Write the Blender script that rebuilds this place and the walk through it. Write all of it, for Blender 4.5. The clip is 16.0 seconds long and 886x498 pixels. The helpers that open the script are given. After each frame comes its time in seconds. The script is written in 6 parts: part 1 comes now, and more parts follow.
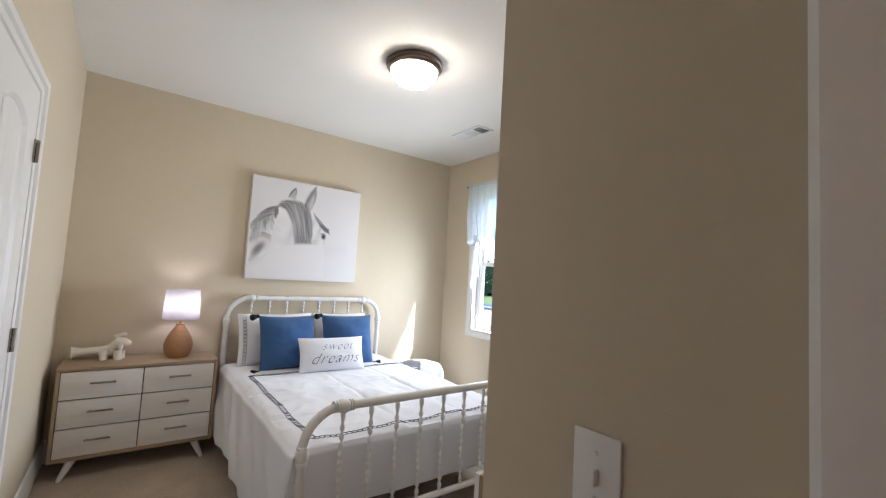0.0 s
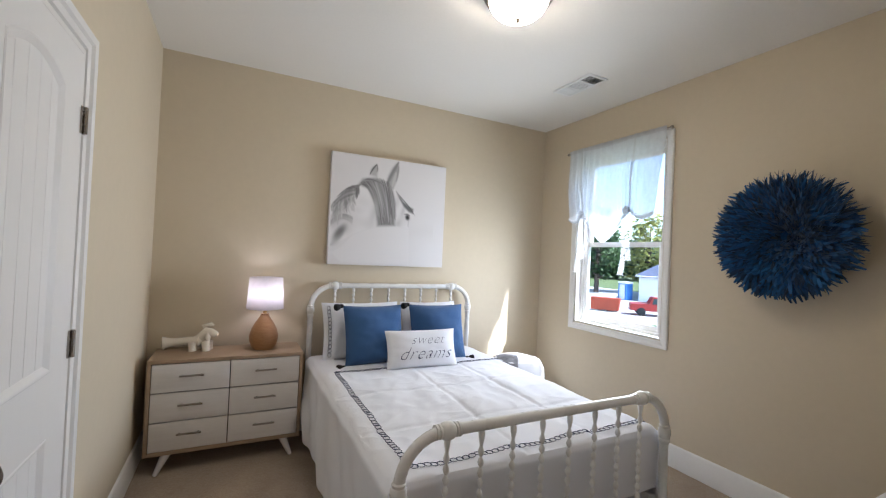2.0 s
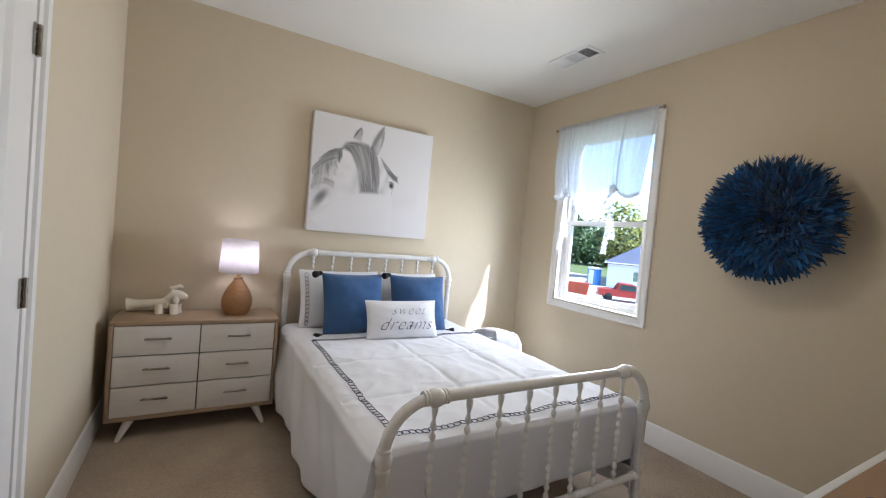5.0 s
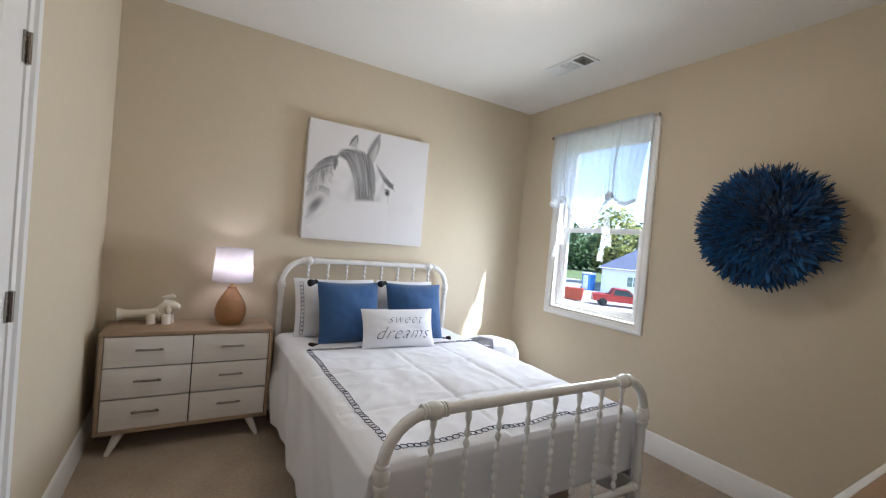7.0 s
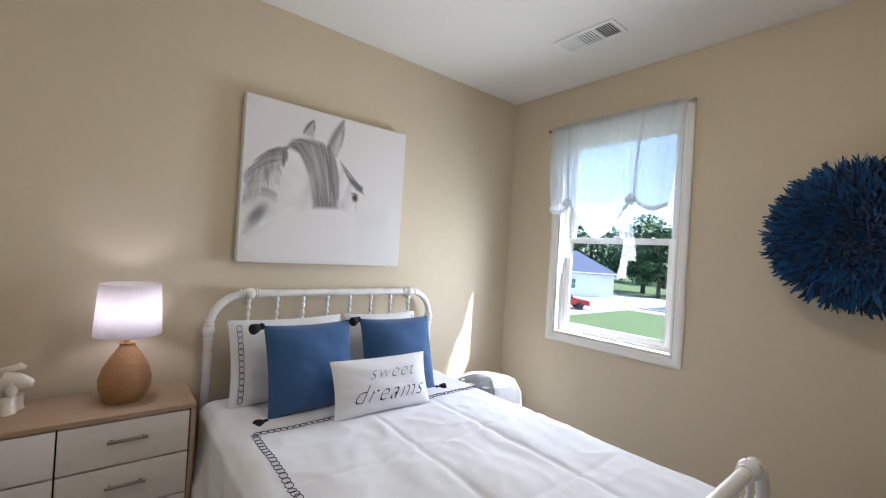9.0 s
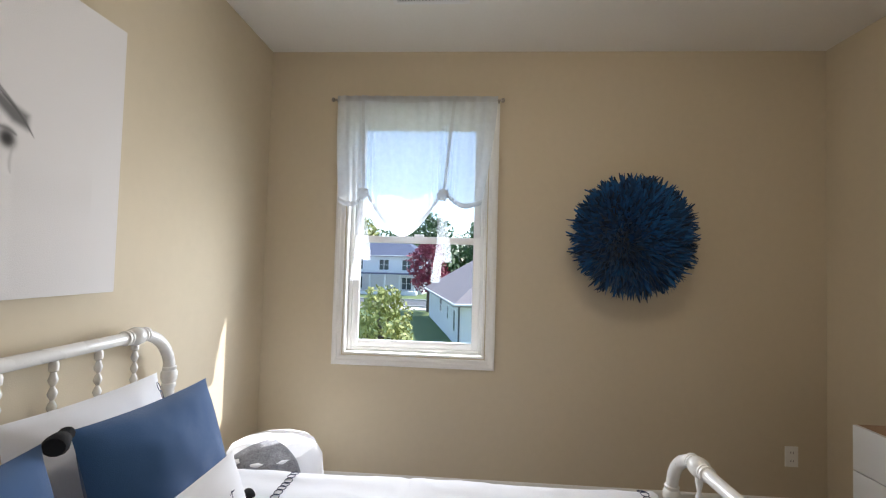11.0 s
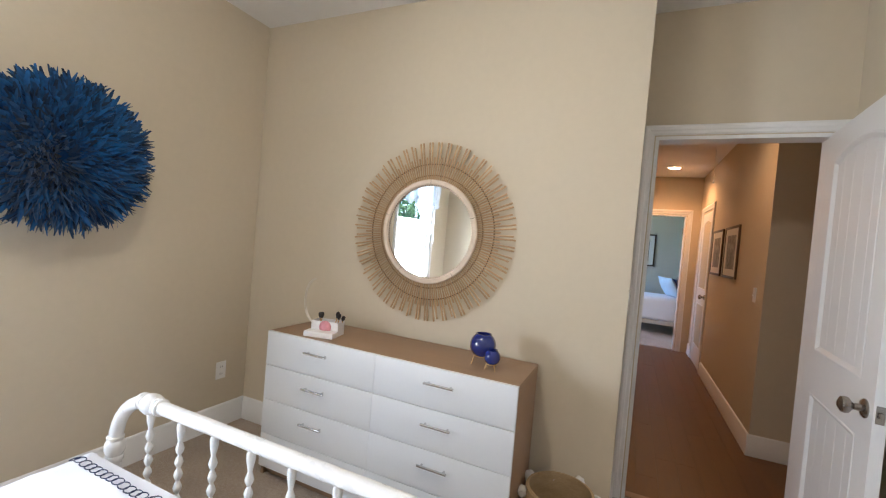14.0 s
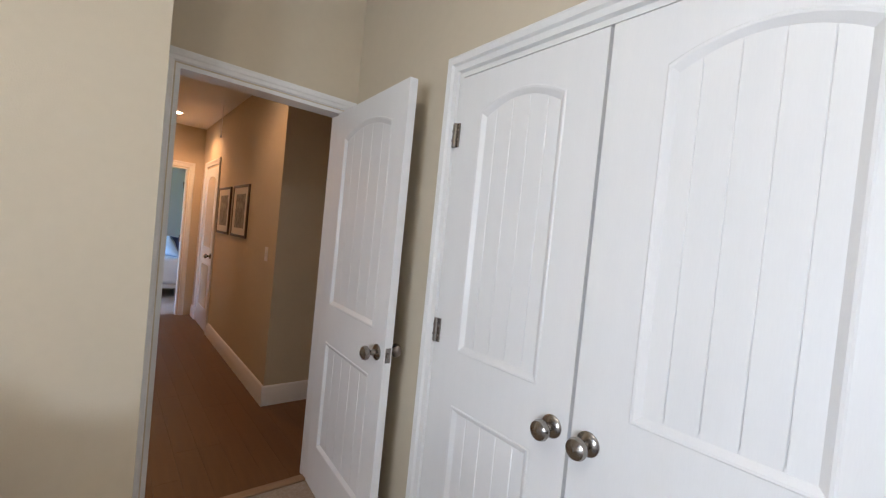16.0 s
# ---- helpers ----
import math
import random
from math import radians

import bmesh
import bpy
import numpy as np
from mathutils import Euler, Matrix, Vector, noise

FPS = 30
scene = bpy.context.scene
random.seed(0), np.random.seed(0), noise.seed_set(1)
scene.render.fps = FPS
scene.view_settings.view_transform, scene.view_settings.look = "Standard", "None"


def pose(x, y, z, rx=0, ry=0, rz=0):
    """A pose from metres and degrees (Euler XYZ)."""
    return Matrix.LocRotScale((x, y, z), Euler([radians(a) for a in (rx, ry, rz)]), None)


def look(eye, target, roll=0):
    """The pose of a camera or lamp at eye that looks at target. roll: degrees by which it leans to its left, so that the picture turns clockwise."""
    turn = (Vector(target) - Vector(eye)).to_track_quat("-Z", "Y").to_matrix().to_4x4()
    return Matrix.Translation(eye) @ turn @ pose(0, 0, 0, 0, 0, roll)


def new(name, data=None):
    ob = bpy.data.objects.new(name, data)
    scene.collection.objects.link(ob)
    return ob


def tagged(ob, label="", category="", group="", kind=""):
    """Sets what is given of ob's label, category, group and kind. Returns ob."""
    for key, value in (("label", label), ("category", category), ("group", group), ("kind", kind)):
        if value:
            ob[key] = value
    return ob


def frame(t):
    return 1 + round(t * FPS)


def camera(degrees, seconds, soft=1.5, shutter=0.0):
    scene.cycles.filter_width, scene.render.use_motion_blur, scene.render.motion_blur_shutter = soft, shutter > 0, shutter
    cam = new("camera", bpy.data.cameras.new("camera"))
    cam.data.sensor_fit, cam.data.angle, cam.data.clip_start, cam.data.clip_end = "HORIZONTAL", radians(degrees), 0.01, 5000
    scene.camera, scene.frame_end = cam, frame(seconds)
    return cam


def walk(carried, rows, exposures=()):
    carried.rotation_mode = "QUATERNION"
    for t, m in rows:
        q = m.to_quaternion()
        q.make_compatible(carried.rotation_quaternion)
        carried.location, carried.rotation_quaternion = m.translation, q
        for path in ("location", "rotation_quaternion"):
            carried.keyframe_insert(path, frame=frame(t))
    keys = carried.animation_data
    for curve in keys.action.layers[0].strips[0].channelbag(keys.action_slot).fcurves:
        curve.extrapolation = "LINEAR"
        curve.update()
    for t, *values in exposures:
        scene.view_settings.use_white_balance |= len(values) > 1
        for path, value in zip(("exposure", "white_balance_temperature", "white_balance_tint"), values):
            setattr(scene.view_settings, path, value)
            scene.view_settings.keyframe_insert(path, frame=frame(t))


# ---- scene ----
cam = camera(93.9, 16.0, soft=1.2)

PATH = [
    (0, (0.179, 0.293, 1.404), (1.376, 1.89, 1.543), 3.3),
    (0.5, (0.272, 0.556, 1.4), (1.307, 2.253, 1.618), 2.9),
    (1, (0.325, 0.66, 1.43), (1.206, 2.451, 1.558), 2.6),
    (1.5, (0.347, 0.702, 1.45), (1.16, 2.529, 1.488), 2.5),
    (2, (0.312, 0.8, 1.419), (1.207, 2.588, 1.448), 2.6),
    (2.5, (0.293, 0.867, 1.403), (1.257, 2.619, 1.396), 3.4),
    (3, (0.284, 0.904, 1.348), (1.294, 2.629, 1.311), 4.2),
    (3.5, (0.287, 0.909, 1.336), (1.314, 2.624, 1.273), 4.7),
    (4, (0.287, 0.907, 1.34), (1.307, 2.626, 1.267), 4.9),
    (6.5, (0.282, 0.897, 1.361), (1.29, 2.624, 1.323), 5.1),
    (7, (0.283, 0.925, 1.364), (1.313, 2.64, 1.331), 5.0),
    (7.5, (0.288, 1.003, 1.361), (1.325, 2.713, 1.34), 4.9),
    (8, (0.356, 1.161, 1.371), (1.406, 2.863, 1.365), 4.6),
    (10.5, (0.498, 2.727, 1.478), (2.379, 3.403, 1.536), 2.1),
    (11, (0.625, 2.924, 1.435), (2.62, 3.042, 1.503), 1.6),
    (11.5, (0.76, 3.085, 1.44), (2.674, 2.507, 1.465), 0.8),
    (12, (0.77, 3.242, 1.423), (2.324, 1.983, 1.398), 2.1),
    (12.5, (0.681, 3.269, 1.407), (1.971, 1.743, 1.322), 3.7),
    (13, (0.623, 3.257, 1.36), (1.813, 1.656, 1.211), 4.8),
    (13.5, (0.645, 3.178, 1.365), (1.708, 1.488, 1.244), 5.0),
    (14, (0.73, 2.965, 1.384), (1.552, 1.142, 1.336), 4.9),
    (14.5, (0.717, 2.685, 1.397), (1.02, 0.708, 1.405), 5.2),
    (15, (0.755, 2.534, 1.429), (0.219, 0.607, 1.45), 4.4),
    (15.5, (0.838, 2.548, 1.429), (-0.298, 0.902, 1.415), 4.8),
    (16, (0.847, 2.521, 1.416), (-0.421, 0.975, 1.37), 5.7),
]
EXPOSE = [(0, 2.20, 5450, 10), (1.5, 1.95, 5480, 10), (3.5, 2.00, 5480, 10), (8, 1.90, 5480, 10), (10.5, 1.77, 5750, 10), (11.5, 1.58, 6200, 10),
          (12.2, 1.68, 6630, 10), (13, 2.25, 6130, 10), (13.5, 2.35, 6480, 10), (14, 2.70, 5350, 10), (14.7, 2.63, 5200, 10), (15.3, 2.53, 5220, 10), (16, 2.58, 5220, 10)]
walk(cam, [(t, look(eye, target, roll)) for t, eye, target, roll in PATH], EXPOSE)

# ---- exposure is keyed with the walk above; world and sun ----
world = bpy.data.worlds.new("sky")
scene.world = world
world.use_nodes = True
wn = world.node_tree
sky = wn.nodes.new("ShaderNodeTexSky")
sky.sky_type, sky.sun_disc = "NISHITA", False
SUN_TO = Vector((0.73, -1.0, 1.65)).normalized()
sky.sun_elevation = math.asin(SUN_TO.z)
sky.sun_rotation = math.atan2(SUN_TO.x, SUN_TO.y)
sky.air_density, sky.dust_density, sky.ozone_density = 1.0, 0.6, 1.0
wn.nodes["Background"].inputs[1].default_value = 0.15
wn.links.new(sky.outputs[0], wn.nodes["Background"].inputs[0])
sun = new("sun", bpy.data.lights.new("sun", "SUN"))
sun.data.energy, sun.data.angle, sun.data.color = 3.2, radians(0.5), (1.0, 0.95, 0.87)
sun.rotation_mode = "QUATERNION"
sun.rotation_quaternion = SUN_TO.to_track_quat("Z", "Y")

# area lamp added inside the lower sash, standing in for sky and ground light
sky_fill = new("window_sky_fill", bpy.data.lights.new("window_sky_fill", "AREA"))
sky_fill.data.shape, sky_fill.data.size, sky_fill.data.size_y = "RECTANGLE", 0.72, 0.80
sky_fill.data.energy, sky_fill.data.color = 6.3, (1.0, 0.965, 0.91)
sky_fill.data.spread = radians(145)
sky_fill.location = (3.141 + 0.045, 3.2425, 1.24)
sky_fill.rotation_euler = (0, radians(90), 0)

# ---- plan, in metres ----
XW, XE, YS, YN, ZC = -0.192, 3.141, 0.852, 4.187, 2.743
XA = 0.718          # side wall of the entry alcove
YE, YH = 0.378, 0.263   # entry wall, room face and hall face
HX0, HX1, HY0, HY1, HZ = -0.175, 0.95, -4.20, 0.263, 2.62   # hall
HCY = -0.732        # corner where the hall widens
RY1 = -7.05         # back wall of the far bedroom
GZ = -3.25          # ground outside


# ---- building helpers ----
LOC = {}


def thing(name, loc, label, category, group="", kind=""):
    ob = new(name)
    ob.empty_display_size = 0.05
    ob.location = loc
    LOC[ob.name] = Vector(loc)
    return tagged(ob, label, category, group, kind)


def smooth(me, angle=40):
    me.polygons.foreach_set("use_smooth", [True] * len(me.polygons))
    me.set_sharp_from_angle(angle=radians(angle))


def mesh_of(name, bm, material, flat=False):
    me = bpy.data.meshes.new(name)
    bmesh.ops.recalc_face_normals(bm, faces=bm.faces)
    bm.to_mesh(me)
    bm.free()
    me.materials.append(material)
    if not flat:
        smooth(me)
    return me


def part(name, bm, material, parent=None, label="", kind="", flat=False):
    """Links a bmesh given in world metres as one mesh object under its thing or part."""
    base = LOC.get(parent.name, Vector()) if parent else Vector()
    bmesh.ops.translate(bm, vec=-base, verts=bm.verts)
    ob = new(name, mesh_of(name, bm, material, flat))
    LOC[ob.name] = base
    if parent:
        ob.parent = parent
    return tagged(ob, label, "", "", kind)


def solid(name, bm, material, label="", category="", group="", kind="", flat=False):
    """A top-level mesh in world metres, its origin at the middle of its base."""
    cos = [v.co for v in bm.verts]
    lo = Vector([min(c[i] for c in cos) for i in range(3)])
    hi = Vector([max(c[i] for c in cos) for i in range(3)])
    base = Vector(((lo.x + hi.x) / 2, (lo.y + hi.y) / 2, lo.z))
    bmesh.ops.translate(bm, vec=-base, verts=bm.verts)
    ob = new(name, mesh_of(name, bm, material, flat))
    ob.location = base
    LOC[ob.name] = base
    return tagged(ob, label, category, group, kind)


def box(bm, x0, x1, y0, y1, z0, z1, bevel=0.0, m=None, seg=2):
    got = bmesh.ops.create_cube(bm, size=1.0)["verts"]
    mat4 = Matrix.Translation(((x0 + x1) / 2, (y0 + y1) / 2, (z0 + z1) / 2)) @ Matrix.Diagonal((abs(x1 - x0), abs(y1 - y0), abs(z1 - z0), 1))
    if m is not None:
        mat4 = m @ mat4
    bmesh.ops.transform(bm, matrix=mat4, verts=got)
    if bevel:
        edges = list({e for v in got for e in v.link_edges})
        bmesh.ops.bevel(bm, geom=edges, offset=bevel, segments=seg, affect="EDGES", profile=0.6)
    return bm


def boxes(*rows, bevel=0.0):
    bm = bmesh.new()
    for r in rows:
        box(bm, *r, bevel=bevel)
    return bm


def lathe(bm, profile, centre, seg=24, axis=None, wobble=0.0):
    """Turns a profile of (radius, height) round z, or round another axis from the centre."""
    centre = Vector(centre)
    turn = Matrix.Identity(3) if axis is None else Vector((0, 0, 1)).rotation_difference(Vector(axis)).to_matrix()
    rings = []
    for r, h in profile:
        if r < 1e-5:
            rings.append([bm.verts.new(centre + turn @ Vector((0, 0, h)))])
        else:
            rings.append([bm.verts.new(centre + turn @ Vector((r * math.cos(2 * math.pi * i / seg), r * math.sin(2 * math.pi * i / seg), h))) for i in range(seg)])
    for a, b in zip(rings, rings[1:]):
        for i in range(seg):
            j = (i + 1) % seg
            if len(a) == 1 and len(b) == 1:
                continue
            if len(a) == 1:
                bm.faces.new((a[0], b[i], b[j]))
            elif len(b) == 1:
                bm.faces.new((a[i], b[0], a[j]))
            else:
                bm.faces.new((a[i], b[i], b[j], a[j]))
    return bm


def tube(bm, points, radius, seg=10, closed=False):
    """A round bar along points; radius is a number or one for each point."""
    pts = [Vector(p) for p in points]
    n = len(pts)
    radii = radius if isinstance(radius, (list, tuple)) else [radius] * n
    rings, side = [], None
    for i, p in enumerate(pts):
        a = pts[i - 1] if (i > 0 or closed) else p
        b = pts[(i + 1) % n] if (i < n - 1 or closed) else p
        d = (b - a).normalized()
        if side is None:
            side = d.orthogonal().normalized()
        side = (side - d * side.dot(d)).normalized()
        other = d.cross(side)
        rings.append([bm.verts.new(p + radii[i] * (math.cos(2 * math.pi * k / seg) * side + math.sin(2 * math.pi * k / seg) * other)) for k in range(seg)])
    pairs = list(zip(rings, rings[1:])) + ([(rings[-1], rings[0])] if closed else [])
    for a, b in pairs:
        for k in range(seg):
            bm.faces.new((a[k], a[(k + 1) % seg], b[(k + 1) % seg], b[k]))
    if not closed:
        bm.faces.new(rings[0][::-1])
        bm.faces.new(rings[-1])
    return bm


def prism(bm, poly, to3, d0, d1):
    """A polygon (u, v) made thick from d0 to d1; to3(u, v, d) gives the place."""
    a = [bm.verts.new(to3(u, v, d0)) for u, v in poly]
    b = [bm.verts.new(to3(u, v, d1)) for u, v in poly]
    n = len(poly)
    bm.faces.new(a[::-1])
    bm.faces.new(b)
    for i in range(n):
        bm.faces.new((a[i], a[(i + 1) % n], b[(i + 1) % n], b[i]))
    return bm


def strip(bm, loop_a, loop_b, closed=True):
    a = [bm.verts.new(p) for p in loop_a]
    b = [bm.verts.new(p) for p in loop_b]
    n = len(a)
    for i in range(n if closed else n - 1):
        j = (i + 1) % n
        bm.faces.new((a[i], a[j], b[j], b[i]))
    return bm


def grid(bm, nu, nv, place):
    vs = [[bm.verts.new(place(i / nu, j / nv)) for j in range(nv + 1)] for i in range(nu + 1)]
    for i in range(nu):
        for j in range(nv):
            bm.faces.new((vs[i][j], vs[i + 1][j], vs[i + 1][j + 1], vs[i][j + 1]))
    return vs


# ---- materials ----
def material(name, colour, rough=0.6, metal=0.0, vary=0.06, big=1.5, fine=60.0, bump=0.1, bump_scale=200.0, spec=0.5, second=None, stretch=(1, 1, 1), random_tint=0.0, coat=0.0, sheen=0.0):
    m = bpy.data.materials.new(name)
    m.use_nodes = True
    nt = m.node_tree
    bsdf = nt.nodes["Principled BSDF"]
    co = nt.nodes.new("ShaderNodeTexCoord")
    mp = nt.nodes.new("ShaderNodeMapping")
    mp.inputs["Scale"].default_value = stretch
    nt.links.new(co.outputs["Object"], mp.inputs["Vector"])

    def cloud(scale, detail=4.0):
        t = nt.nodes.new("ShaderNodeTexNoise")
        t.inputs["Scale"].default_value, t.inputs["Detail"].default_value = scale, detail
        nt.links.new(mp.outputs[0], t.inputs["Vector"])
        return t

    a, b = cloud(big), cloud(fine)
    add = nt.nodes.new("ShaderNodeMath")
    add.operation = "MULTIPLY_ADD"
    nt.links.new(b.outputs["Fac"], add.inputs[0])
    add.inputs[1].default_value = 0.5
    half = nt.nodes.new("ShaderNodeMath")
    half.operation = "MULTIPLY"
    half.inputs[1].default_value = 0.5
    nt.links.new(a.outputs["Fac"], half.inputs[0])
    nt.links.new(half.outputs[0], add.inputs[2])
    ramp = nt.nodes.new("ShaderNodeValToRGB")
    ramp.color_ramp.elements[0].position, ramp.color_ramp.elements[1].position = 0.3, 0.7
    dark = second or [c * (1 - vary) for c in colour]
    light = colour if second else [min(1, c * (1 + vary)) for c in colour]
    ramp.color_ramp.elements[0].color, ramp.color_ramp.elements[1].color = (*dark, 1), (*light, 1)
    nt.links.new(add.outputs[0], ramp.inputs[0])
    out = ramp.outputs[0]
    if random_tint:
        info = nt.nodes.new("ShaderNodeObjectInfo")
        hsv = nt.nodes.new("ShaderNodeHueSaturation")
        rng = nt.nodes.new("ShaderNodeMapRange")
        rng.inputs["To Min"].default_value, rng.inputs["To Max"].default_value = 1 - random_tint, 1 + random_tint
        nt.links.new(info.outputs["Random"], rng.inputs["Value"])
        nt.links.new(rng.outputs[0], hsv.inputs["Value"])
        nt.links.new(out, hsv.inputs["Color"])
        out = hsv.outputs[0]
    nt.links.new(out, bsdf.inputs["Base Color"])
    bsdf.inputs["Metallic"].default_value = metal
    bsdf.inputs["Specular IOR Level"].default_value = spec
    bsdf.inputs["Coat Weight"].default_value = coat
    bsdf.inputs["Sheen Weight"].default_value = sheen
    rr = nt.nodes.new("ShaderNodeMapRange")
    rr.inputs["To Min"].default_value, rr.inputs["To Max"].default_value = max(0.02, rough - 0.08), min(1, rough + 0.08)
    nt.links.new(a.outputs["Fac"], rr.inputs["Value"])
    nt.links.new(rr.outputs[0], bsdf.inputs["Roughness"])
    if bump:
        c = cloud(bump_scale, 3.0)
        bp = nt.nodes.new("ShaderNodeBump")
        bp.inputs["Strength"].default_value, bp.inputs["Distance"].default_value = bump, 0.004
        nt.links.new(c.outputs["Fac"], bp.inputs["Height"])
        nt.links.new(bp.outputs[0], bsdf.inputs["Normal"])
    return m


def island_tint(m, low, high):
    """Each loose piece of one mesh gets a value of its own."""
    nt = m.node_tree
    bsdf = nt.nodes["Principled BSDF"]
    src = bsdf.inputs["Base Color"].links[0].from_socket
    geo, rng, hsv = nt.nodes.new("ShaderNodeNewGeometry"), nt.nodes.new("ShaderNodeMapRange"), nt.nodes.new("ShaderNodeHueSaturation")
    rng.inputs["To Min"].default_value, rng.inputs["To Max"].default_value = low, high
    nt.links.new(geo.outputs["Random Per Island"], rng.inputs["Value"])
    nt.links.new(rng.outputs[0], hsv.inputs["Value"])
    nt.links.new(src, hsv.inputs["Color"])
    nt.links.new(hsv.outputs[0], bsdf.inputs["Base Color"])


def glowing(name, colour, strength, base=(0.8, 0.8, 0.8), rough=0.4):
    m = material(name, base, rough, bump=0)
    p = m.node_tree.nodes["Principled BSDF"]
    p.inputs["Emission Color"].default_value = (*colour, 1)
    p.inputs["Emission Strength"].default_value = strength
    return m


def see_through(name, colour, clear, rough=0.9):
    """Thin cloth: part of the light goes straight through, the rest is scattered to both sides."""
    m = bpy.data.materials.new(name)
    m.use_nodes = True
    nt = m.node_tree
    nt.nodes.remove(nt.nodes["Principled BSDF"])
    out = nt.nodes["Material Output"]
    diff, tl, tr = (nt.nodes.new("ShaderNodeBsdf" + k) for k in ("Diffuse", "Translucent", "Transparent"))
    diff.inputs[0].default_value = tl.inputs[0].default_value = (*colour, 1)
    co = nt.nodes.new("ShaderNodeTexCoord")
    weave = nt.nodes.new("ShaderNodeTexNoise")
    weave.inputs["Scale"].default_value, weave.inputs["Detail"].default_value = 35.0, 6.0
    nt.links.new(co.outputs["Object"], weave.inputs["Vector"])
    rng = nt.nodes.new("ShaderNodeMapRange")
    rng.inputs["To Min"].default_value, rng.inputs["To Max"].default_value = clear - 0.08, clear + 0.08
    nt.links.new(weave.outputs["Fac"], rng.inputs["Value"])
    mix, top = nt.nodes.new("ShaderNodeMixShader"), nt.nodes.new("ShaderNodeMixShader")
    mix.inputs[0].default_value = 0.55
    nt.links.new(diff.outputs[0], mix.inputs[1])
    nt.links.new(tl.outputs[0], mix.inputs[2])
    nt.links.new(rng.outputs[0], top.inputs[0])
    nt.links.new(mix.outputs[0], top.inputs[1])
    nt.links.new(tr.outputs[0], top.inputs[2])
    nt.links.new(top.outputs[0], out.inputs["Surface"])
    return m


def dimming_glass(name):
    m = bpy.data.materials.new(name)
    m.use_nodes = True
    p = m.node_tree.nodes["Principled BSDF"]
    # grey tint added to dim the bright outdoors seen through the panes
    p.inputs["Base Color"].default_value = (0.80, 0.82, 0.82, 1)
    p.inputs["Roughness"].default_value, p.inputs["Transmission Weight"].default_value, p.inputs["IOR"].default_value = 0.0, 1.0, 1.01
    return m


WALL = material("beige_wall_paint", (0.605, 0.525, 0.39), 0.75, vary=0.025, big=0.8, fine=25, bump=0.12, bump_scale=260)
CEIL = material("white_ceiling_paint", (0.82, 0.80, 0.755), 0.85, vary=0.02, bump=0.15, bump_scale=180)
TRIM = material("white_semigloss_paint", (0.80, 0.79, 0.77), 0.32, vary=0.02, big=3, bump=0.03, bump_scale=90)
DOORP = material("white_door_paint", (0.80, 0.79, 0.775), 0.36, vary=0.02, big=4, bump=0.10, bump_scale=140, stretch=(6, 6, 0.6))
CARPET = material("beige_cut_pile_carpet", (0.46, 0.375, 0.285), 0.95, second=(0.27, 0.205, 0.148), big=4.0, fine=65, bump=1.0, bump_scale=230, spec=0.1, sheen=0.3)
NICKEL = material("brushed_nickel", (0.33, 0.30, 0.27), 0.28, metal=1.0, vary=0.05, bump=0.02)
CHROME = material("polished_steel", (0.62, 0.62, 0.62), 0.22, metal=1.0, vary=0.03, bump=0)
OAKTOP = material("light_oak_veneer", (0.39, 0.285, 0.19), 0.5, second=(0.29, 0.205, 0.135), big=3, fine=45, bump=0.1, bump_scale=120, stretch=(1.2, 12, 12))
OAKDARK = material("oak_veneer_board", (0.36, 0.235, 0.14), 0.48, second=(0.27, 0.165, 0.095), big=3, fine=45, bump=0.08, bump_scale=120, stretch=(1.2, 12, 12))
WASHED = material("whitewashed_wood", (0.76, 0.735, 0.715), 0.5, second=(0.68, 0.65, 0.625), big=3, fine=40, bump=0.08, bump_scale=120, stretch=(1.0, 10, 14))
WHITELAM = material("white_laminate", (0.76, 0.77, 0.78), 0.3, vary=0.012, bump=0.01)
# near-black, the shade between drawer fronts put into the filler's colour
GAP_SHADE = material("carcase_gap_shade", (0.05, 0.04, 0.035), 0.8, bump=0)
BEDMETAL = material("white_enamelled_metal", (0.78, 0.775, 0.76), 0.28, vary=0.03, big=8, bump=0.05, bump_scale=60, coat=0.3)
LINEN = material("white_cotton", (0.78, 0.79, 0.835), 0.9, vary=0.02, big=6, fine=300, bump=0.25, bump_scale=500, spec=0.15, sheen=0.2)
BLUE = material("mid_blue_cotton", (0.046, 0.105, 0.245), 0.92, vary=0.12, big=5, fine=350, bump=0.4, bump_scale=520, spec=0.12, sheen=0.3)
NAVY = material("navy_thread", (0.025, 0.035, 0.09), 0.8, bump=0.1)
BLACK = material("black_yarn", (0.008, 0.008, 0.011), 0.9, vary=0.3, bump=0.5, bump_scale=300)
FEATHER = material("deep_blue_feather", (0.008, 0.070, 0.190), 0.55, second=(0.003, 0.025, 0.090), big=9, fine=60, bump=0.2, bump_scale=90, spec=0.3, sheen=0.2)
island_tint(FEATHER, 0.25, 2.1)
RATTAN = material("rattan_stick", (0.56, 0.38, 0.20), 0.55, second=(0.38, 0.235, 0.11), big=9, fine=40, bump=0.2, bump_scale=80, random_tint=0.12)
CANE = material("pale_cane_rim", (0.68, 0.56, 0.43), 0.6, vary=0.1, big=9, bump=0.15)
MIRROR = material("silvered_mirror", (0.92, 0.93, 0.92), 0.02, metal=1.0, vary=0.0, bump=0)
MIRROR.node_tree.nodes["Principled BSDF"].inputs["Roughness"].default_value = 0.0
for _l in list(MIRROR.node_tree.links):
    if _l.to_socket.name == "Roughness":
        MIRROR.node_tree.links.remove(_l)
MIRROR.node_tree.nodes["Principled BSDF"].inputs["Roughness"].default_value = 0.01
